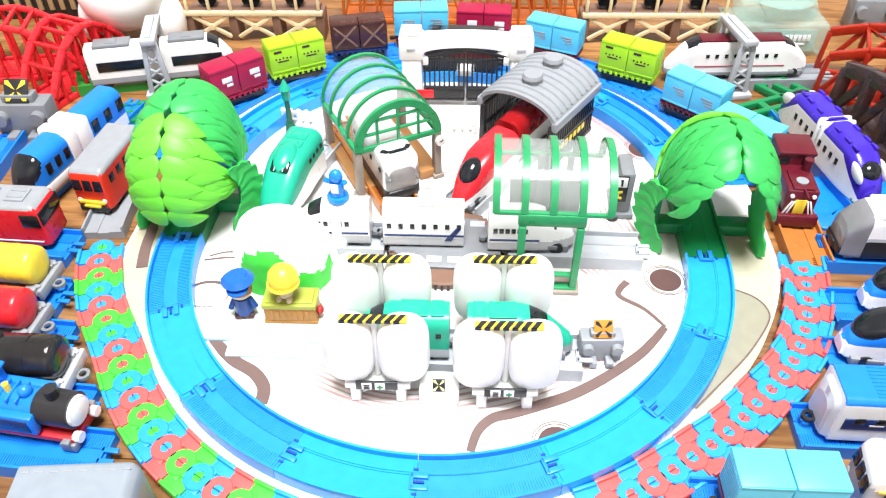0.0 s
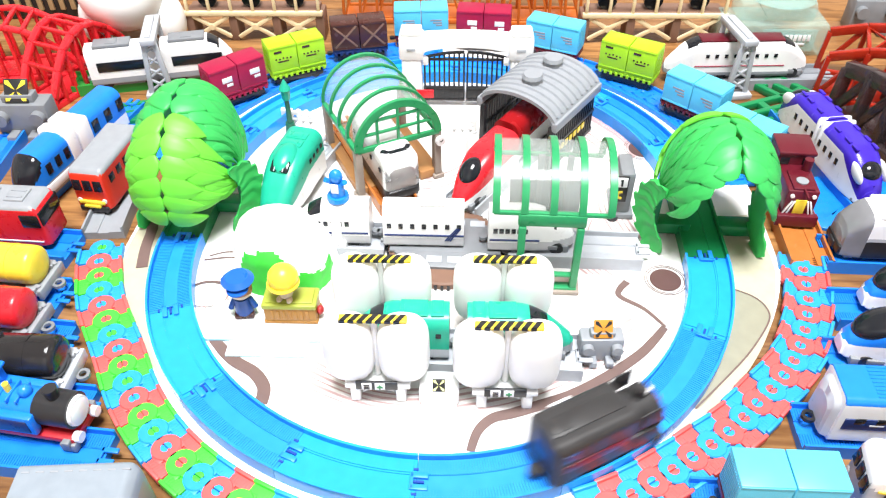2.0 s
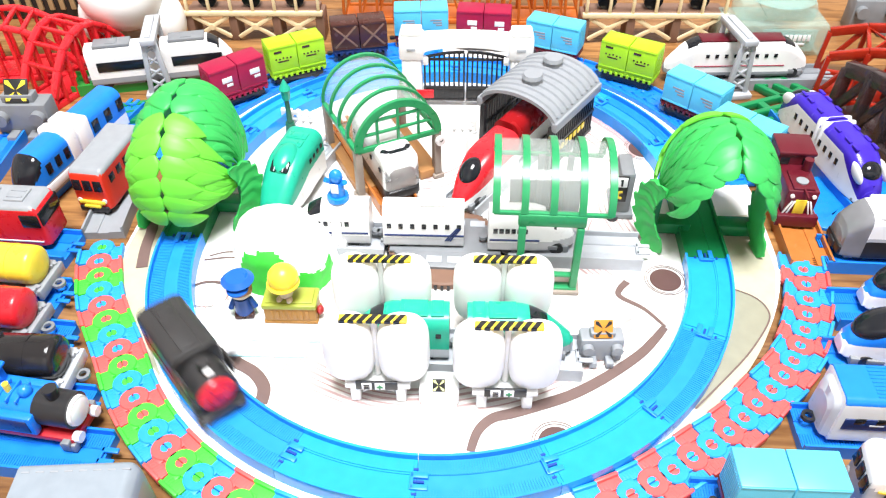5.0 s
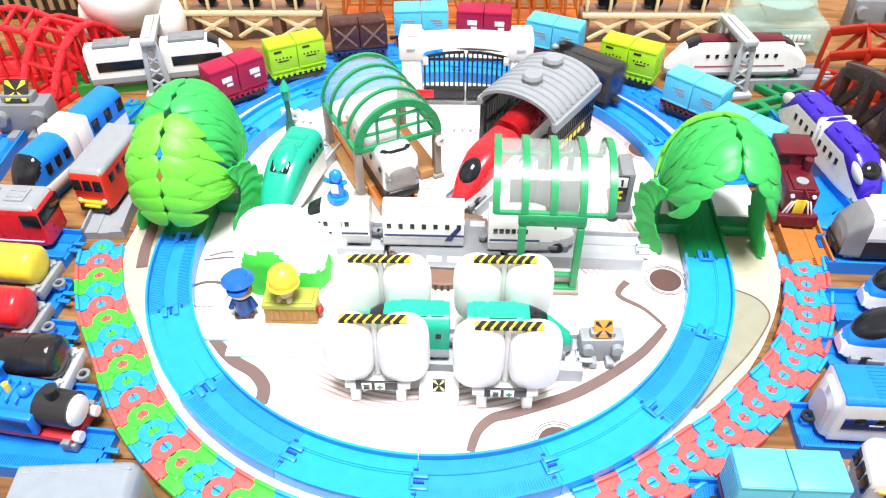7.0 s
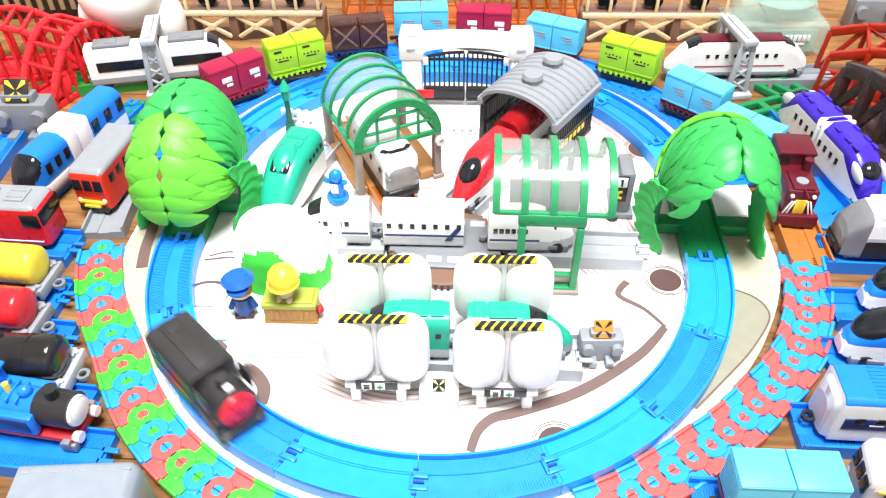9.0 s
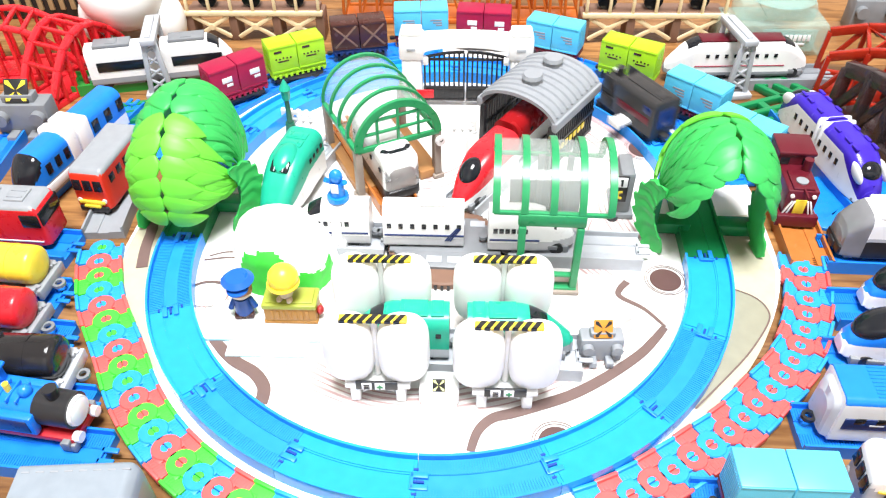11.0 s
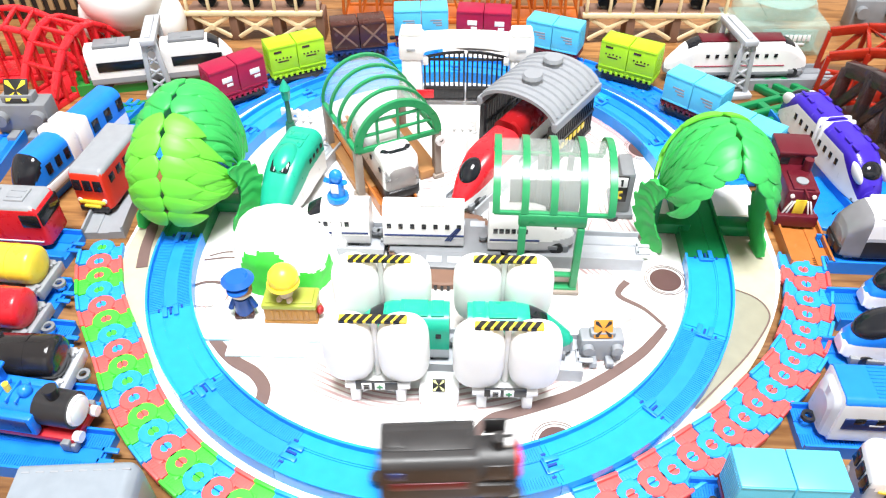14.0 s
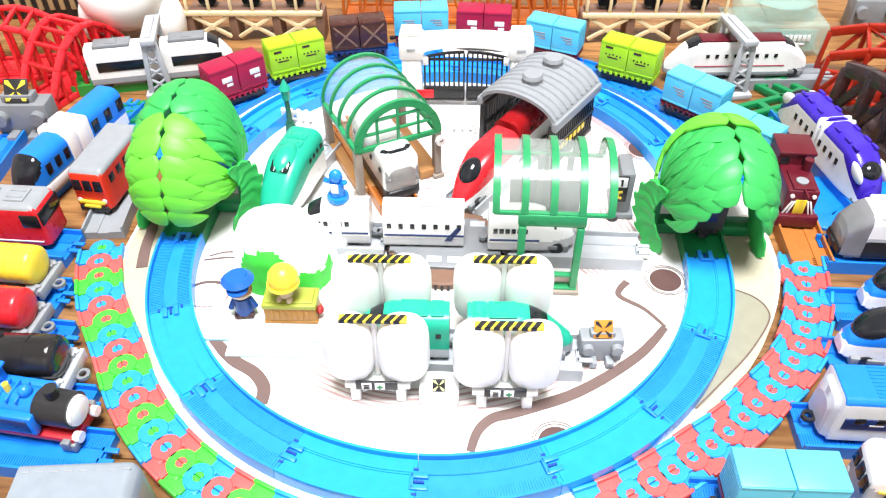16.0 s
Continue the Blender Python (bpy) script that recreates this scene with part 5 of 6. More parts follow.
low_fence("low white toy fence beside the garden lamp", -0.1065, 0.1275, -8, 4)
low_fence("low white toy fence in front of the gateway", 0.007, 0.1235, 0, 3)
step = thing("control_step", "white step block with a black and yellow cross sign", "toy step", at=pose(0.0065, -0.1015, BOARD, 0, 0, 2))
part("step_block", box(box(bmesh.new(), (0, 0.004, 0.005), (0.0185, 0.012, 0.01), 0.0008), (0, -0.005, 0.0016), (0.0165, 0.012, 0.0032), 0.0006), WHITE, step)
cross_sign(step, pose(0, 0.0, 0.0122, -40), 0.0058, BLACK, mat("pale_yellow_print", (0.75, 0.75, 0.3), 0.5))


sig = thing("signal_arm", "short red signal arm on a white post beside the station", "toy signal", at=pose(-0.0215, 0.141, BOARD, 0, 0, 2))
part("post", box(boxed((-0.006, 0.001, 0.0105), (0.0022, 0.0022, 0.021), 0.0004), (-0.006, 0.001, 0.001), (0.007, 0.006, 0.002), 0.0004), WHITE, sig)
part("arm", boxed((0, -0.001, 0.019), (0.0155, 0.0016, 0.0062), 0.0005), RED, sig, "flat red arm")


# ---- things round the oval ----
def rail_out(x0, y0, rz, length, material, label="blue plastic straight rail on the wooden floor", ribs=True):
    return rail_piece(label, pose(x0, y0, FLOOR_Z, 0, 0, rz), material, length, ribs)


def truss_bridge(label, at, material, L=0.11, W=0.034, H=0.05, n=5, arch=0.5, fat=1.0, braced=True):
    """A deck-through bridge: two braced sides with a bowed top chord and struts across the top."""
    t = thing("truss_bridge", label, "toy bridge", "bridges", at=at)

    def top(u):
        return H * (1 - arch * (2 * u - 1) ** 2)

    def beam(name, p, q, w, h, bevel=0.0004):
        part(name, bar(bmesh.new(), p, q, w * fat, h * fat, bevel), material, t)

    for s in (-1, 1):
        y = s * W / 2
        for i in range(n + 1):
            u = i / n
            x = -L / 2 + L * u
            beam("upright", (x, y, 0.0), (x * 0.97, y, top(u)), 0.0022, 0.0034)
            if i:
                u0 = (i - 1) / n
                x0 = -L / 2 + L * u0
                beam("top_chord", (x0 * 0.97, y, top(u0)), (x * 0.97, y, top(u)), 0.003 if braced else 0.0056, 0.0042 if braced else 0.003, 0.0006)
                if not braced:
                    continue
                if i <= n / 2:
                    beam("diagonal", (x0, y, 0.002), (x, y, top(u) - 0.001), 0.0016, 0.0024, 0.0003)
                else:
                    beam("diagonal", (x0, y, top(u0) - 0.001), (x, y, 0.002), 0.0016, 0.0024, 0.0003)
        beam("bottom_chord", (-L / 2, y, 0.002), (L / 2, y, 0.002), 0.003, 0.004, 0.0005)
    for i in range(1, n):
        u = i / n
        part("top_strut", bar(bmesh.new(), ((-L / 2 + L * u) * 0.97, -W / 2, top(u)), ((-L / 2 + L * u) * 0.97, W / 2, top(u)), 0.0028, 0.0028, 0.0004), material, t)
    for i in range(1, n - 1 if braced else 0):
        a, b = i / n, (i + 1) / n
        bm = bar(bmesh.new(), ((-L / 2 + L * a) * 0.97, -W / 2, top(a)), ((-L / 2 + L * b) * 0.97, W / 2, top(b)), 0.0016, 0.0016, 0.0003)
        bar(bm, ((-L / 2 + L * a) * 0.97, W / 2, top(a)), ((-L / 2 + L * b) * 0.97, -W / 2, top(b)), 0.0016, 0.0016, 0.0003)
        part("top_brace", bm, material, t)
    part("deck", boxed((0, 0, 0.002), (L, W * 0.72, 0.003), 0.0005), material, t)
    return t


def trestle(label, at, n, pitch=0.0352):
    """Cream lattice trestle on brown posts with an open railing above."""
    t = thing("trestle_bridge", label, "toy bridge", "trestles", at=at)
    L = n * pitch
    src = None
    for i in range(n + 1):
        mm = pose(-L / 2 + i * pitch, 0, 0)
        bm = boxed((0, 0, 0.0112), (0.0068, 0.02, 0.0224), 0.0008) if src is None else None
        src = again("pier", src, t, mm) if src else part("pier", bm, WOOD_BROWN, t, "brown pier", mm)
    xb = None
    for i in range(n):
        mm = pose(-L / 2 + (i + 0.5) * pitch, -0.0095, 0)
        if xb is None:
            bm = bmesh.new()
            h = pitch / 2 - 0.003
            bar(bm, (-h, 0, 0.003), (h, 0, 0.0212), 0.0022, 0.0032, 0.0005)
            bar(bm, (-h, 0.0002, 0.0212), (h, 0.0002, 0.003), 0.0022, 0.0032, 0.0005)
            rod(bm, (0, -0.0016, 0.0121), (0, 0.001, 0.0121), 0.0026, 12)
            xb = part("cross_brace", bm, CREAM, t, "cream cross brace", mm)
        else:
            xb = again("cross_brace", xb, t, mm)
    part("sill", boxed((0, -0.0095, 0.0235), (L + 0.006, 0.004, 0.004), 0.0006), CREAM, t, "cream sill rail")
    part("deck", boxed((0, 0, 0.0242), (L, 0.018, 0.003), 0.0005), WOOD_BROWN, t, "brown deck")
    part("top_rail", boxed((0, -0.0095, 0.0452), (L + 0.006, 0.003, 0.003), 0.0005), CREAM, t, "cream hand rail")
    up = None
    for i in range(2 * n + 1):
        mm = pose(-L / 2 + i * pitch / 2, -0.0095, 0.0345)
        up = again("upright", up, t, mm) if up else part("upright", boxed((0, 0, 0), (0.0024, 0.0024, 0.0185), 0.0004), CREAM, t, "cream upright", mm)
    w = None
    for i in range(n):
        mm = pose(-L / 2 + (i + 0.45) * pitch, 0.0, 0.0332)
        if w is None:
            bm = bmesh.new()
            rod(bm, (0, -0.004, 0), (0, 0.004, 0), 0.0075, 24)
            rod(bm, (0, -0.0046, 0), (0, 0.0046, 0), 0.004, 16)
            w = part("stored_wheel", bm, GLASSY, t, "glossy black wheel on the deck", mm)
        else:
            w = again("stored_wheel", w, t, mm)
    return t


def gantry(label, at, H=0.044, span=0.034):
    """Grey overhead-line gantry with a braced mast and a sloping arm."""
    t = thing("overhead_gantry", label, "toy gantry", "gantries", at=at)
    bm = bmesh.new()
    for s in (-1, 1):
        bar(bm, (s * 0.0075, 0, 0), (s * 0.0035, 0, H), 0.0035, 0.003, 0.0005)
    for k in range(4):
        z = 0.006 + k * H * 0.21
        bar(bm, (-0.006, 0, z), (0.0055, 0, z + H * 0.19), 0.0018, 0.0016, 0.0003)
        bar(bm, (0.006, 0, z), (-0.0055, 0, z + H * 0.19), 0.0018, 0.0016, 0.0003)
    part("mast", bm, LIGHT_GREY, t)
    part("arm", box(boxed((0, span / 2, H), (0.0105, span + 0.008, 0.0045), 0.0008), (0, span / 2, H + 0.0025), (0.004, span, 0.002), 0.0005), LIGHT_GREY, t)
    part("rear_mast", bar(bar(bmesh.new(), (-0.004, span, 0), (-0.003, span, H), 0.003, 0.003), (0.004, span, 0), (0.003, span, H), 0.003, 0.003), LIGHT_GREY, t)
    part("foot", boxed((0, 0, 0.002), (0.022, 0.01, 0.004), 0.0006), LIGHT_GREY, t)
    part("foot", boxed((0, span, 0.002), (0.016, 0.01, 0.004), 0.0006), LIGHT_GREY, t)
    return t


def blunt_car(label, L, W, H, cols, at, wins=4, win=(0.006, 0.006), win_z=0.66, nose=0.004, band=None, gear=GREY, name="railcar", roof_bits=None, front_glass=True, group="railcars", z_split=0.86):
    t = thing(name, label, "toy train", group)

    def rule(c):
        zz = (c.z - 0.0035) / (H - 0.0035)
        return 1 if zz > z_split else 0

    b = part("body", body(L, W, H, nose, low=0.86, blunt=0.86, rule=rule, rt=0.003, n=24, tuck=0.0004), cols, t, angle=50)
    running_gear(t, L, W, gear)
    if wins:
        windows(t, [-L * 0.38 + i * L * 0.7 / max(1, wins - 1) for i in range(wins)], W, 0.0035 + (H - 0.0035) * win_z, *win, parent=b)
    if front_glass:
        src = None
        for y in (-0.3, 0, 0.3):
            mm = pose(L / 2 - 0.0001, y * W * 0.95, 0.0035 + (H - 0.0035) * 0.62, 0, -6, 0)
            src = again("front_window", src, b, mm) if src else part("front_window", boxed((0, 0, 0), (0.0016, W * 0.22, (H - 0.0035) * 0.26), 0.0003), GLASSY, b, at=mm)
        for s in (-1, 1):
            part("headlight", rod(bmesh.new(), (L / 2 - 0.001, s * W * 0.34, 0.0095), (L / 2 + 0.0006, s * W * 0.34, 0.0095), 0.0015, 12), WHITE, b, "pale headlight")
    if band:
        stripe(b, -L / 2 + 0.001, L / 2 - 0.003, W, 0.0035 + (H - 0.0035) * band[0], band[1], band[2])
    if roof_bits:
        bm = bmesh.new()
        for k in range(3):
            box(bm, (-L * 0.3 + k * L * 0.28, 0, H), (L * 0.18, W * 0.5, 0.0022), 0.0005)
            for q in (-1, 1):
                box(bm, (-L * 0.3 + k * L * 0.28, q * W * 0.12, H + 0.0012), (L * 0.14, 0.0012, 0.0008), 0.0002)
        part("roof_gear", bm, roof_bits, b)
    t.matrix_basis = at
    return t


def engine_round(label, at, boiler, cab, L=0.05, front=None, dome=True, trim=None, name="tank_engine"):
    """A small engine with a round boiler, chassis plate and grey front foot, nose at +x."""
    t = thing(name, label, "toy train", "tank engines")
    r = 0.0086
    bm = bmesh.new()
    rings = []
    for x, q in ((-L / 2, 0.94), (-L / 2 + 0.001, 1), (L * 0.36, 1), (L * 0.44, 0.94), (L * 0.48, 0.78), (L * 0.495, 0.5)):
        rings.append([(x, r * q * math.cos(2 * math.pi * i / 28), 0.0175 + r * q * math.sin(2 * math.pi * i / 28)) for i in range(28)])
    part("boiler", loft(bm, rings), boiler, t, angle=50)
    part("footplate", box(boxed((0, 0, 0.0062), (L * 0.98, 0.021, 0.0034), 0.0006), (L * 0.42, 0, 0.0045), (0.006, 0.0215, 0.006), 0.0008), cab, t)
    running_gear(t, L, 0.02, GREY)
    if dome:
        bm = bmesh.new()
        rod(bm, (L * 0.3, 0, 0.026), (L * 0.3, 0, 0.0325), 0.0028, 16, 0.0034)
        part("chimney", bm, BLACK, t)
        bm = bmesh.new()
        ball(bm, (L * 0.02, 0, 0.0275), (0.0034, 0.0034, 0.0034), 14)
        part("dome", bm, boiler, t)
    if front:
        part("front_disc", rod(rod(bmesh.new(), (L * 0.46, 0, 0.0175), (L * 0.505, 0, 0.0175), r * 0.9, 26, r * 0.85), (L * 0.5, 0, 0.0175), (L * 0.515, 0, 0.0175), r * 0.8, 26, r * 0.64), front, t, "plain round front disc")
    if trim:
        part("smokebox", rod(bmesh.new(), (L * 0.12, 0, 0.0175), (L * 0.47, 0, 0.0175), r + 0.0004, 28), BLACK, t, "black smokebox")
        bm = bmesh.new()
        for k in range(4):
            box(bm, (-L * 0.32 + k * 0.005, 0, 0.0257), (0.0012, 0.0125, 0.0022), 0.0004)
        part("boiler_bands", bm, boiler, t)
        part("cab", box(boxed((-L * 0.42, 0, 0.0195), (0.0085, 0.0215, 0.0215), 0.001), (-L * 0.42, 0, 0.031), (0.0115, 0.024, 0.002), 0.0008), boiler, t)
        part("whistle", rod(bmesh.new(), (-L * 0.16, 0, 0.026), (-L * 0.16, 0, 0.031), 0.0016, 12), YELLOW, t, "yellow whistle")
        for s in (-1, 1):
            part("side_tank", boxed((-L * 0.12, s * 0.0095, 0.0155), (L * 0.55, 0.0045, 0.0125), 0.001), boiler, t)
            part("tank_panel", boxed((-L * 0.12, s * 0.0119, 0.0155), (L * 0.45, 0.0005, 0.0085), 0.0002), trim, t)
            part("buffer", rod(bmesh.new(), (L * 0.47, s * 0.0075, 0.007), (L * 0.54, s * 0.0075, 0.007), 0.0028, 16), WHITE, t, "white buffer")
    for s in (-1, 1):
        part("front_step", box(boxed((L * 0.42, s * 0.0102, 0.0028), (0.008, 0.004, 0.0055), 0.0007), (L * 0.42, s * 0.0115, 0.006), (0.004, 0.003, 0.004), 0.0005), GREY, t)
    t.matrix_basis = at
    return t


def tank_wagon(label, at, tank, frame_mat, hatch=False):
    """A lying tank on a frame whose end platform carries two stepped blocks and a coupling loop, end at +x."""
    t = thing("tank_wagon", label, "toy train", "tank wagons")
    L, r = 0.051, 0.0104
    rings = []
    for x, q in ((-L / 2, 0.9), (-L / 2 + 0.0012, 1), (L * 0.46, 1), (L * 0.5, 0.985), (L * 0.525, 0.9), (L * 0.54, 0.68), (L * 0.544, 0.3)):
        rings.append([(x, r * q * math.cos(2 * math.pi * i / 32), 0.018 + r * q * math.sin(2 * math.pi * i / 32)) for i in range(32)])
    body_part = part("tank", loft(bmesh.new(), rings), tank, t, angle=50)
    for x in (-0.012, 0.014):
        part("tank_band", rod(bmesh.new(), (x, 0, 0.018), (x + 0.0008, 0, 0.018), r + 0.00025, 32), tank, body_part)
    if hatch:
        part("hatch_plate", boxed((-0.006, 0, 0.0279), (0.015, 0.0105, 0.0022), 0.0007), tank, t)
        hub = part("hatch", rod(rod(bmesh.new(), (-0.006, 0, 0.0285), (-0.006, 0, 0.031), 0.0042, 22, 0.0038), (-0.006, 0, 0.031), (-0.006, 0, 0.0322), 0.0024, 18), tank, t)
        for k in range(6):
            q = k * math.pi / 3
            part("hatch_bolt", rod(bmesh.new(), (-0.006 + 0.0052 * math.cos(q), 0.0046 * math.sin(q), 0.0288), (-0.006 + 0.0052 * math.cos(q), 0.0046 * math.sin(q), 0.0297), 0.0006, 8), tank, hub)
    part("under_frame", boxed((0, 0, 0.0062), (L * 0.98, 0.0165, 0.0036), 0.0006), frame_mat, t)
    part("end_platform", boxed((L * 0.47, 0, 0.0074), (0.0115, 0.0232, 0.0024), 0.0005), frame_mat, t)
    part("end_beam", boxed((L * 0.585, 0, 0.0072), (0.0026, 0.0238, 0.0066), 0.0007), frame_mat, t)
    for s in (-1, 1):
        step_part = part("end_step", boxed((L * 0.485, s * 0.0092, 0.0092), (0.0062, 0.0052, 0.0036), 0.0006), frame_mat, t)
        part("step_knob", rod(bmesh.new(), (L * 0.56, s * 0.0088, 0.008), (L * 0.56, s * 0.0088, 0.0114), 0.0012, 12), frame_mat, step_part)
    running_gear(t, L, 0.02, GREY)
    bm = bmesh.new()
    rings = []
    for i in range(17):
        q = 2 * math.pi * i / 16
        rings.append([(L * 0.655 + w * math.cos(q), w * math.sin(q), z) for w, z in ((0.0018, 0.0042), (0.0034, 0.0042), (0.0034, 0.006), (0.0018, 0.006))])
    part("coupling_loop", loft(bm, rings, caps=False), GREY, t, "dark grey coupling loop")
    t.matrix_basis = at
    return t


FO = FLOOR_Z + 0.0052
# far side: trestles, gateposts, bridges
trestle("cream lattice trestle on brown piers behind the freight wagons", pose(-0.168, 0.262, FLOOR_Z, 0, 0, 3), 3)
trestle("cream lattice trestle on brown piers behind the freight wagons", pose(0.153, 0.2755, FLOOR_Z, 0, 0, 3), 3, 0.0365)
truss_bridge("glossy red arched truss bridge", pose(-0.338, 0.193, FLOOR_Z, 0, 0, 12), RED, 0.105, 0.034, 0.044, 9, 0.8, 1.0, False)
truss_bridge("glossy red arched truss bridge set at an angle", pose(-0.2855, 0.184, FLOOR_Z, 0, 0, 69), RED, 0.085, 0.03, 0.046, 8, 0.8, 1.05, False)
truss_bridge("clear dark red truss bridge on the floor", pose(0.322, 0.186, FLOOR_Z, 0, 0, -18), CLEAR_RED, 0.12, 0.04, 0.046, 5, 0.25, 1.5)
truss_bridge("smoky clear truss bridge on the floor", pose(0.307, 0.118, FLOOR_Z, 0, 0, -72), CLEAR_SMOKE, 0.12, 0.045, 0.045, 5, 0.2, 2.4)
truss_bridge("orange truss bridge far behind the freight wagons", pose(-0.052, 0.305, FLOOR_Z, 0, 0, 2), mat("burnt_orange_plastic", (0.55, 0.13, 0.02), 0.4), 0.1, 0.03, 0.05, 7, 0.1)
truss_bridge("orange truss bridge far behind the freight wagons", pose(0.052, 0.305, FLOOR_Z, 0, 0, 2), mat("burnt_orange_plastic", (0.55, 0.13, 0.02), 0.4), 0.09, 0.03, 0.05, 7, 0.1)

# white train with grey roof and its gantry
WT = dict(cols=PARTS5(WHITE, WHITE, GLASSY, WHITE, PALE), z_split=2, skirt=0.16, win=(0.036, 0.0075), win_z=0.5, win_shift=0.0205)
for x, y, nose, lab in ((-0.2435, 0.1745, 0.0, "white train rear car with grey roof boxes"), (-0.1925, 0.1875, 0.018, "white train front car with black window band")):
    c = bullet(lab, 0.05, 0.0195, 0.031, at=pose(x, y, FO, 0, 0, 15), nose=nose, glass=(0.1, 0.5), low=0.45, blunt=0.5, wins=1, **WT)
    part("roof_box", box(boxed((-0.006, 0, 0.031), (0.026, 0.0125, 0.003), 0.0008), (-0.006, 0, 0.0325), (0.008, 0.008, 0.001), 0.0003), GREY, c)
rail_out(-0.285, 0.168, -75, 0.12, mat("rail_green_plastic", (0.02, 0.25, 0.04), 0.4), "green plastic straight rail under the white train")
gantry("grey plastic overhead gantry over the white train", pose(-0.2165, 0.1625, FLOOR_Z, 0, 0, 14))
gantry("grey plastic overhead gantry over the white and maroon train", pose(0.2035, 0.185, FLOOR_Z, 0, 0, 12))

# white and maroon pair
for x, y, rz, lab in ((0.1795, 0.2085, 185, "white bullet train car with maroon roof panel, nose outwards"), (0.2325, 0.213, 5, "white bullet train car with maroon roof, beside the gantry")):
    c = bullet(lab, 0.053, 0.019, 0.0295, PARTS5(WHITE, WHITE, GLASSY, WHITE, PALE), pose(x, y, FO, 0, 0, rz), nose=0.025, z_split=2, skirt=0.12, glass=(0.05, 0.42), low=0.3, blunt=0.35, wins=4, band=(0.3, 0.0006, CRIMSON), win_z=0.6, glass_y=0.33)
    part("roof_panel", boxed((-0.009, 0, 0.0292), (0.026, 0.0125, 0.0016), 0.0006), MAROON, c, "maroon roof panel")
rail_out(0.16, 0.2015, -85, 0.115, PALE, "pale grey plastic straight rail under the white train")

# violet and white pair
for x, y, rz, nose, lab in ((0.2356, 0.1276, 102, 0.022, "violet and white bullet train rear car"), (0.2463, 0.0772, -78, 0.023, "violet and white bullet train front car with yellow lights")):
    c = bullet(lab, 0.05, 0.0215, 0.0305, PARTS5(WHITE, PURPLE, GLASSY, PURPLE, WHITE), pose(x, y, FO, 0, 0, rz), nose=nose, z_split=0.78, glass=(5, 6), low=0.42, blunt=0.66, wins=4, win=(0.0026, 0.0042), win_z=0.5, cut=0.1, canopy=[(0.64, 0.006, 0.0066, 0.0042, GLASSY, "windscreen", "dark windscreen")])
    for s in (-1, 1):
        bm = bmesh.new()
        ball(bm, (0.0075, s * 0.0082, 0.0185), (0.0078, 0.0016, 0.0042), 18)
        part("shoulder_ridge", bm, WHITE, c, "white oval shoulder", pose(0.0015, 0, 0.0068, 0, 24, 0))
    part("white_collar", boxed((-0.0232, 0, 0.0168), (0.004, 0.0222, 0.0275), 0.0022), WHITE, c, "white car end")
    for q in (-0.012, 0.0, 0.008):
        for s in (-1, 1):
            part("roof_ridge", boxed((q - 0.003, s * 0.006, 0.0306), (0.006, 0.0022, 0.0014), 0.0005), PURPLE, c)
    if y < 0.08:
        for s in (-1, 1):
            part("headlight", boxed((0.0205, s * 0.0035, 0.0158), (0.0035, 0.0032, 0.0016), 0.0005), YELLOW, c, "yellow headlight")
rail_out(0.2315, 0.158, -168, 0.118, BLUE)

# dark red diesel on the orange rail
d = thing("diesel_locomotive", "dark red toy diesel locomotive with white whiskers and yellow grille", "toy train")
part("hood", box(boxed((0.008, 0, 0.0155), (0.028, 0.0175, 0.0185), 0.001), (0.012, 0, 0.0252), (0.018, 0.012, 0.0015), 0.0005), MAROON, d)
part("cab", box(box(bmesh.new(), (-0.013, 0, 0.019), (0.0185, 0.0205, 0.026), 0.001), (-0.013, 0, 0.0325), (0.0205, 0.0215, 0.0025), 0.0008), MAROON, d)
part("footplate", box(boxed((0, 0, 0.0062), (0.05, 0.022, 0.004), 0.0006), (0.0235, 0, 0.0055), (0.004, 0.023, 0.0075), 0.0006), MAROON, d)
running_gear(d, 0.046, 0.02, BLACK)
part("grille", boxed((0.0222, 0, 0.0135), (0.0006, 0.0062, 0.0105), 0.0001), YELLOW, d, "yellow grille bars")
bm = bmesh.new()
for s in (-1, 1):
    for q in range(2):
        bar(bm, (0.0224, s * (0.0036 + q * 0.0014), 0.018), (0.0224, s * (0.0062 + q * 0.0022), 0.0085), 0.0008, 0.0009, 0.0001)
part("whisker", bm, WHITE, d, "white painted whiskers")
for s in (-1, 1):
    part("headlight", rod(bmesh.new(), (0.0215, s * 0.006, 0.0215), (0.023, s * 0.006, 0.0215), 0.0012, 12), WHITE, d)
    part("cab_window", boxed((-0.0036, s * 0.0062, 0.0275), (0.001, 0.005, 0.0042), 0.0002), GLASSY, d)
part("roof_fan", rod(bmesh.new(), (0.014, 0, 0.0255), (0.014, 0, 0.0267), 0.0034, 20), PALE, d, "round grey fan")
part("chimney", rod(bmesh.new(), (0.002, 0.005, 0.025), (0.002, 0.005, 0.033), 0.0026, 16), MAROON, d)
part("hood_rail", bar(bmesh.new(), (0.022, 0, 0.0245), (0.022, 0.0001, 0.0258), 0.014, 0.0012), MAROON, d)
d.matrix_basis = pose(0.2045, 0.0565, FO, 0, 0, -92)
rail_out(0.2055, 0.0005, -1, 0.08, ORANGE, "orange plastic straight rail under the diesel locomotive", False)
rail_out(0.292, 0.092, -150, 0.06, BLUE)

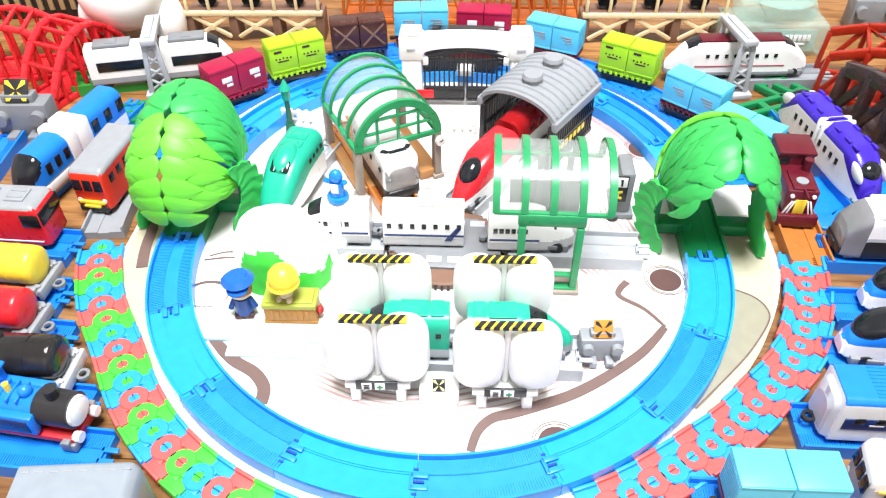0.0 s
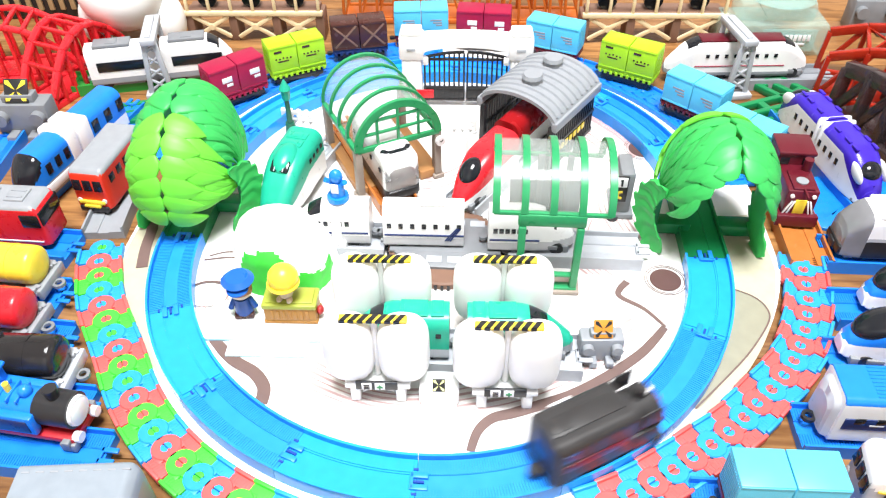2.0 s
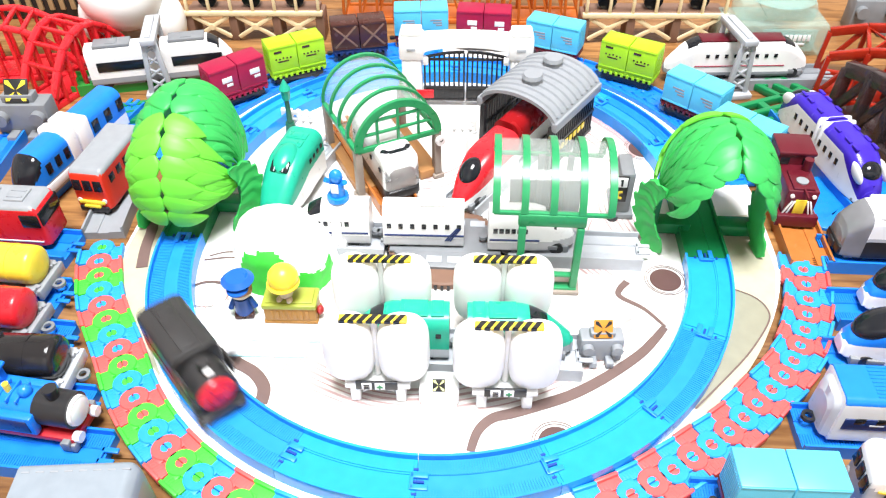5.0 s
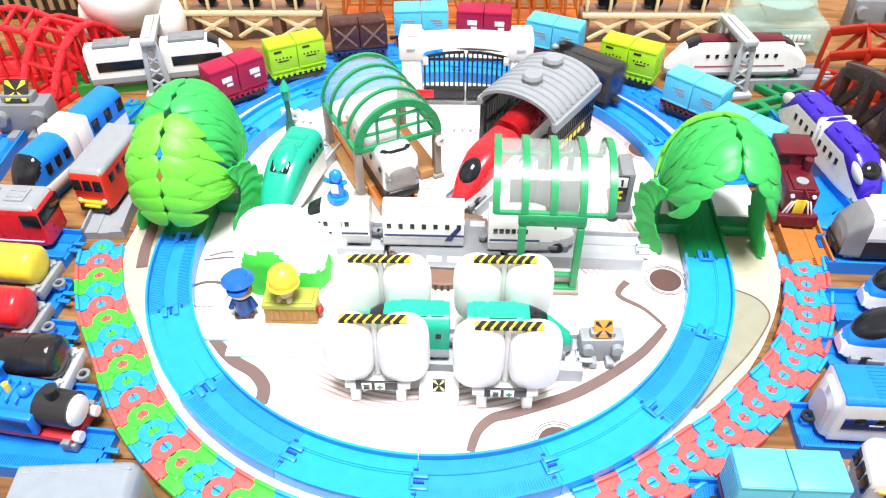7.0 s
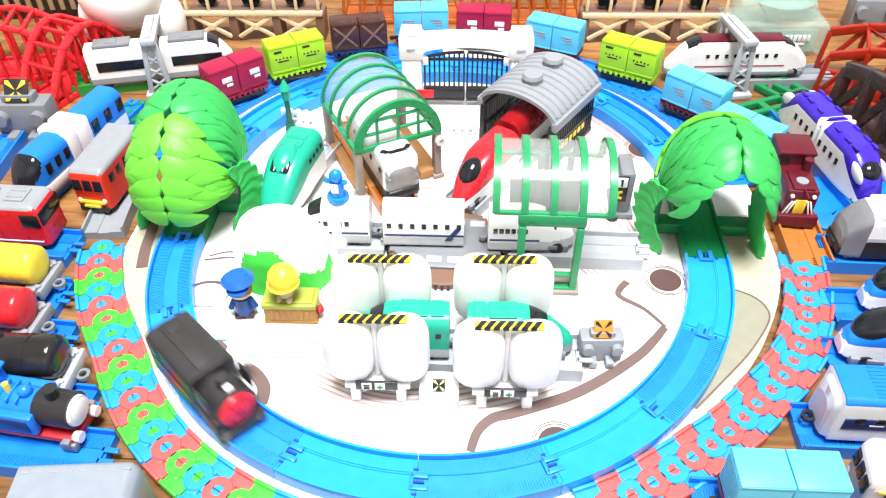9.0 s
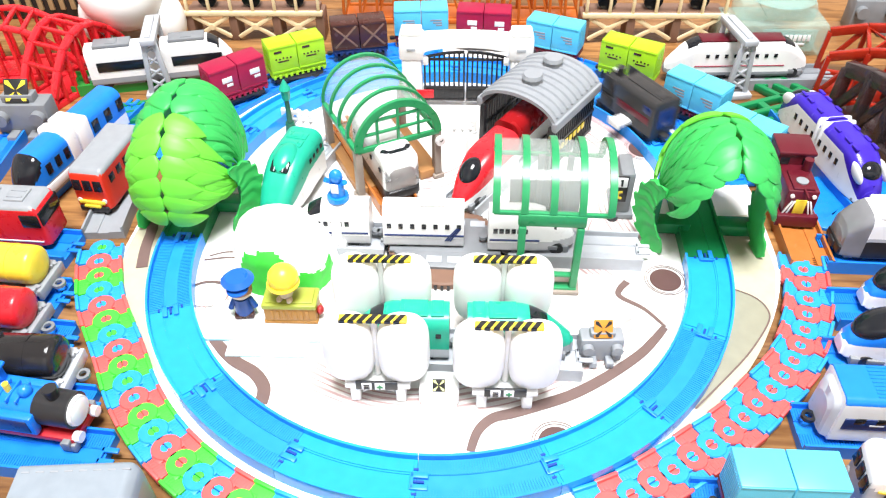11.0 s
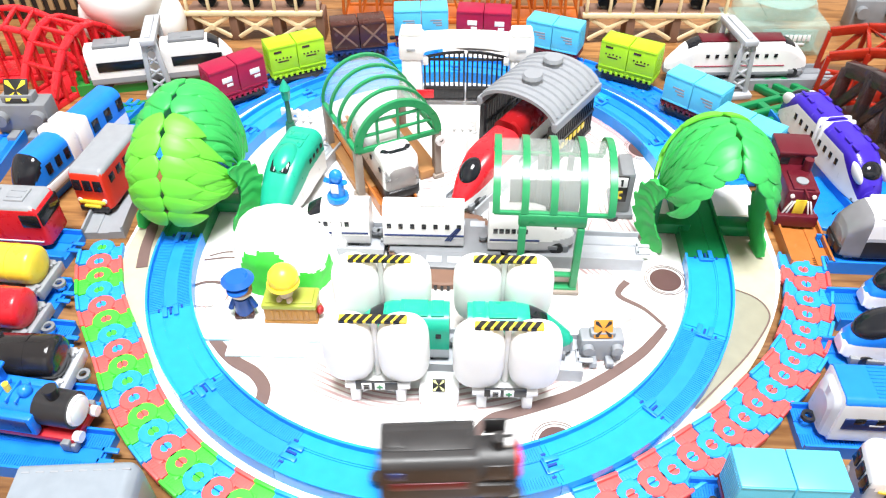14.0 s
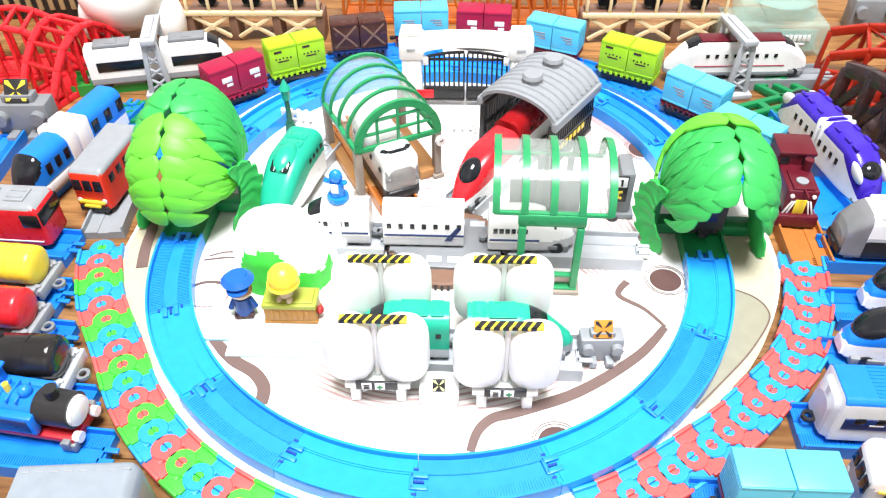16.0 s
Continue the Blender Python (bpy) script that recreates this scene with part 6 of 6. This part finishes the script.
# right column of trains, noses to the track
c = bullet("white and black railcar with a silver rounded front", 0.056, 0.023, 0.0315, PARTS5(LIGHT_GREY, WHITE, GLASSY, mat("smoky_glass_front", (0.2, 0.2, 0.215), 0.12, bump=0.0, vary=0.3, scale=60), BLACK), pose(0.2475, 0.0155, FO, 0, 0, 180), nose=0.0135, z_split=0.5, glass=(5, 6), low=0.6, blunt=0.82, wins=0, skirt=0.42, front=0.12, power=1.6, rt=0.0055)
part("bumper", box(boxed((0.0265, 0, 0.0065), (0.005, 0.019, 0.0065), 0.0015), (0.0285, 0, 0.006), (0.003, 0.007, 0.005), 0.001), BLACK, c)
part("roof_panel", boxed((-0.007, 0, 0.0305), (0.042, 0.0205, 0.0034), 0.0015), WHITE, c, "smooth white roof")
part("roof_stripe", boxed((0.004, 0, 0.0321), (0.0022, 0.0165, 0.0006), 0.0002), BLACK, c, "black roof stripe")
for x, y, rz in ((0.247, -0.029, 178), (0.2255, -0.062, 178)):
    bullet("white bullet train car with a blue nose and dark cockpit", 0.054, 0.0235, 0.0315, PARTS5(WHITE, BLUE, GLASSY, BLUE, WHITE), pose(x, y, FO, 0, 0, rz), nose=0.036, z_split=0.62, glass=(5, 6), low=0.36, blunt=0.5, power=1.9, wins=0, cut=0.27, canopy=[(0.62, 0.0125, 0.0085, 0.0058, GLASSY, "cockpit", "glossy dark bubble cockpit")])
c = blunt_car("white and blue electric train car with translucent end", 0.052, 0.0225, 0.031, [WHITE, BLUE], pose(0.2035, -0.1045, FO, 0, 0, 180), wins=5, win=(0.0048, 0.0038), win_z=0.52, band=(0.45, 0.0072, NAVY), nose=0.0, z_split=0.9, name="electric_train_car", front_glass=False)
part("end_cap", body(0.012, 0.0224, 0.0306, 0.0075, low=0.8, blunt=0.72, power=1.6, rt=0.0055, n=16), mat("translucent_end_plastic", (0.6, 0.62, 0.66), 0.3, alpha=0.86), c, "milky translucent end", pose(0.0228, 0, 0.0002))
bm = bmesh.new()
rings = []
for i in range(17):
    a = 2 * math.pi * i / 16
    rings.append([(0.031 + q * math.cos(a), q * math.sin(a), z) for q, z in ((0.0017, 0.004), (0.0032, 0.004), (0.0032, 0.006), (0.0017, 0.006))])
part("coupling_ring", loft(bm, rings, caps=False), BLACK, c, "black coupling ring")
for s in (-1, 1):
    for x in (-0.0182, -0.009, 0.0, 0.009):
        part("window_frame", boxed((x, s * 0.0113, 0.0155), (0.0062, 0.0006, 0.0012), 0.0002), WHITE, c)
bm = bmesh.new()
for i in range(9):
    box(bm, (-0.006, -0.008 + i * 0.002, 0.0311), (0.037, 0.0006, 0.0005), 0)
part("roof_ribs", bm, BLUE, c)
blunt_car("white train car with a yellow stripe by the sky blue containers", 0.05, 0.022, 0.031, [LIGHT_GREY, WHITE], pose(0.203, -0.1445, FO, 0, 0, 172), wins=4, band=(0.72, 0.0014, YELLOW), z_split=0.72, name="electric_train_car")
for y, x0 in ((0.012, 0.2135), (-0.031, 0.2065), (-0.066, 0.194), (-0.1075, 0.1675), (-0.149, 0.115)):
    rail_out(x0, y, -90, 0.09, BLUE)

# left column
c = bullet("blue and white train front car with black rounded cockpit", 0.046, 0.0205, 0.0305, PARTS5(BLUE, BLUE, GLASSY, WHITE, PALE), pose(-0.2455, 0.0455, FO, 0, 0, -102), nose=0.014, z_split=2, glass=(0.05, 1.2), low=0.45, blunt=0.62, wins=4, win=(0.0046, 0.007), win_z=0.6, skirt=0.3, glass_y=0.46)
part("white_collar", box(boxed((-0.0185, 0, 0.0172), (0.0092, 0.0216, 0.0285), 0.002), (0.005, 0, 0.008), (0.03, 0.0212, 0.006), 0.0008), WHITE, c, "white car end")
c = bullet("blue and white train rear car with dark windows", 0.046, 0.0205, 0.0305, PARTS5(WHITE, BLUE, GLASSY, BLUE, PALE), pose(-0.2355, 0.0925, FO, 0, 0, -102), nose=0.0, z_split=0.34, wins=4, win=(0.0062, 0.0085), win_z=0.62)
part("white_collar", boxed((0.0178, 0, 0.0172), (0.0125, 0.0216, 0.0285), 0.002), WHITE, c, "white car end")
rail_out(-0.2565, 0.025, -12, 0.12, BLUE)
c = blunt_car("orange-red diesel railcar with a pale grey roof", 0.05, 0.0225, 0.0305, [ORANGE_RED, PALE], pose(-0.205, 0.0465, FO, 0, 0, -95), wins=5, win=(0.0052, 0.0052), win_z=0.66, z_split=0.9, name="diesel_railcar")
part("yellow_bumper", box(boxed((0.0255, 0, 0.0085), (0.002, 0.016, 0.0022), 0.0004), (0.0258, 0, 0.0062), (0.003, 0.01, 0.0018), 0.0003), YELLOW, c, "yellow bumper strip")
part("skirt", boxed((0.0245, 0, 0.0035), (0.004, 0.018, 0.004), 0.0008), BLACK, c)
rail_out(-0.197, 0.004, 6, 0.08, PALE, "grey plastic straight rail under the orange railcar", False)
c = blunt_car("red electric locomotive with white stripe and grey roof gear", 0.062, 0.0225, 0.0305, [RED, PALE], pose(-0.2495, -0.0015, FO, 0, 0, -1), wins=0, z_split=0.93, name="electric_locomotive", roof_bits=PALE, band=(0.12, 0.001, WHITE), front_glass=False)
part("windscreen", boxed((0.0303, 0, 0.0215), (0.002, 0.0195, 0.0092), 0.0006), GLASSY, c, "dark sloping windscreen")
for s in (-1, 1):
    part("cab_window", boxed((0.0252, s * 0.0112, 0.0212), (0.0105, 0.0009, 0.0085), 0.0006), GLASSY, c)
bm = bmesh.new()
for q in range(3):
    box(bm, (-0.018 + q * 0.0065, -0.0114, 0.0125), (0.0048, 0.0005, 0.0032), 0.0001)
part("emblem", bm, WHITE, c, "white emblem bars")
tank_wagon("bright yellow toy tank wagon on a grey frame", pose(-0.2335, -0.0415, FO, 0, 0, -3), YELLOW, PALE)
tank_wagon("glossy red toy tank wagon on a grey frame", pose(-0.2255, -0.072, FO, 0, 0, -3), RED, PALE)
tank_wagon("glossy black toy tank wagon with a grey end platform", pose(-0.1955, -0.1025, FO, 0, 0, 1), mat("glossy_black_plastic", (0.018, 0.017, 0.018), 0.16), LIGHT_GREY, True)
engine_round("blue toy tank engine with black smokebox and red buffer beam", pose(-0.1715, -0.127, FO, 0, 0, -6) @ Matrix.Scale(0.92, 4), BLUE, mat("dark_red_paint", (0.42, 0.012, 0.02), 0.35), 0.05, front=WHITE, trim=NAVY)
t = blunt_car("grey-roofed box wagon beside the chain track", 0.046, 0.023, 0.031, [TAUPE, mat("slate_roof_plastic", (0.23, 0.265, 0.305), 0.45)], pose(-0.128, -0.1735, FO, 0, 0, 6), wins=2, z_split=0.55, name="box_wagon", front_glass=False)
for k in range(8):
    part("roof_dash", boxed((-0.0195 + k * 0.0055, 0.0068, 0.0309), (0.0032, 0.0008, 0.0006), 0.0002), PALE, t)
for x0, y, length in ((-0.29, -0.0055, 0.082), (-0.285, -0.044, 0.088), (-0.265, -0.0745, 0.083), (-0.245, -0.113, 0.09), (-0.22, -0.137, 0.083), (-0.18, -0.1775, 0.078)):
    rail_out(x0, y, -93, length, BLUE)
buffer_stop("large grey buffer stop with a black and yellow cross sign", pose(-0.289, 0.109, FLOOR_Z, 0, 0, 4), BLACK, YELLOW, 1.75)
buffer_stop("large grey buffer stop with a black and yellow cross sign", pose(0.336, 0.302, FLOOR_Z, 0, 0, 2), BLACK, YELLOW, 1.75)
rail_out(-0.296, 0.03, 4, 0.07, BLUE)

# curved track of blue links under the freight wagons
for a0 in (64.0, 152.0):
    tr = chain("curved blue plastic chain track under the freight wagons", a0, [(10, 0.184), (190, 0.184)], 16, [BLUE], -1)
    tr.matrix_basis = pose(0, 0.054, 0)

# white domed toy behind the white train, plain
bm = bmesh.new()
ball(bm, (0, 0, 0.05), (0.033, 0.034, 0.032), 32)
ball(bm, (0.03, 0.005, 0.022), (0.012, 0.016, 0.022), 18)
ball(bm, (-0.03, 0.005, 0.022), (0.012, 0.016, 0.022), 18)
ob = part("round_toy", bm, MILK)
ob.matrix_basis = pose(-0.262, 0.235, FLOOR_Z)
tagged(ob, "plain round white toy standing behind the white train", "toy")


# clear teal display stand
t = thing("display_stand", "clear teal plastic display stand with a raised plate", "toy stand", at=pose(0.248, 0.266, FLOOR_Z, 0, 0, 2))
part("stand_box", box(boxed((-0.004, 0, 0.013), (0.082, 0.034, 0.026), 0.003), (-0.004, 0.002, 0.033), (0.06, 0.026, 0.016), 0.004), CLEAR_TEAL, t)
part("stand_ring", rod(bmesh.new(), (0, 0.004, 0.041), (0, 0.004, 0.052), 0.026, 30, 0.022), CLEAR_TEAL, t)
b = part("name_plate", boxed((0.006, -0.0178, 0.014), (0.042, 0.0014, 0.018), 0.0005), CLEAR_TEAL, t)
bm = bmesh.new()
for i in range(10):
    box(bm, (-0.0095 + i * 0.0034, -0.0188, 0.0165), (0.0024, 0.0006, 0.0052), 0.0001)
box(bm, (0.006, -0.0188, 0.0115), (0.026, 0.0006, 0.0018), 0.0001)
part("lettering_bars", bm, WHITE, b, "white lettering bars")

# blue rippled pond plates and green foliage bases on the floor
for x, y, rz, lab in ((0.247, 0.062, 20, "glossy blue rippled pond plate under the violet train"), (-0.219, 0.104, -10, "glossy blue rippled pond plate beside the blue train")):
    bm = bmesh.new()
    rings = []
    for j in range(5):
        q = (1, 1, 0.9, 0.6, 0.02)[j]
        rings.append([((0.04 * q + 0.003 * math.sin(5 * a)) * math.cos(a), (0.026 * q + 0.003 * math.cos(4 * a)) * math.sin(a), (0, 0.002, 0.0032, 0.0028 + 0.0005 * math.sin(a * 7), 0.003)[j]) for a in [2 * math.pi * i / 36 for i in range(36)]])
    loft(bm, rings)
    ob = part("pond_plate", bm, mat("rippled_blue_plastic", (0.01, 0.2, 0.66), 0.12, bump=0.6, scale=120), angle=60)
    ob.matrix_basis = pose(x, y, FLOOR_Z, 0, 0, rz)
    tagged(ob, lab, "toy pond")
for x, y, rz in ((0.222, 0.162, 25), (0.245, 0.185, -50), (-0.226, 0.133, 20)):
    base = thing("ladder_base", "dark green plastic base frame lying on the floor", "toy base", "green bases", at=pose(x, y, FLOOR_Z, 0, 0, rz))
    for k in range(3):
        part("long_bar", boxed((0, (k - 1) * 0.011, 0.003), (0.05, 0.0045, 0.0055), 0.001), GREEN, base)
    for q in (-1, 0, 1):
        part("cross_bar", boxed((q * 0.021, 0, 0.003), (0.006, 0.026, 0.005), 0.001), GREEN, base)

t = thing("slatted_crate", "black crate with tan upright slats behind the red bridge", "crate", at=pose(-0.352, 0.283, FLOOR_Z, 0, 0, 8))
part("crate_shell", boxed((0, 0.012, 0.03), (0.1, 0.024, 0.06), 0.002), BLACK, t)
slat = None
for i in range(11):
    m = pose(-0.045 + i * 0.009, -0.001, 0.032)
    slat = again("slat", slat, t, m) if slat else part("slat", boxed((0, 0, 0), (0.0042, 0.003, 0.048), 0.0006), mat("tan_slat", (0.42, 0.3, 0.16), 0.5), t, at=m)

motions()
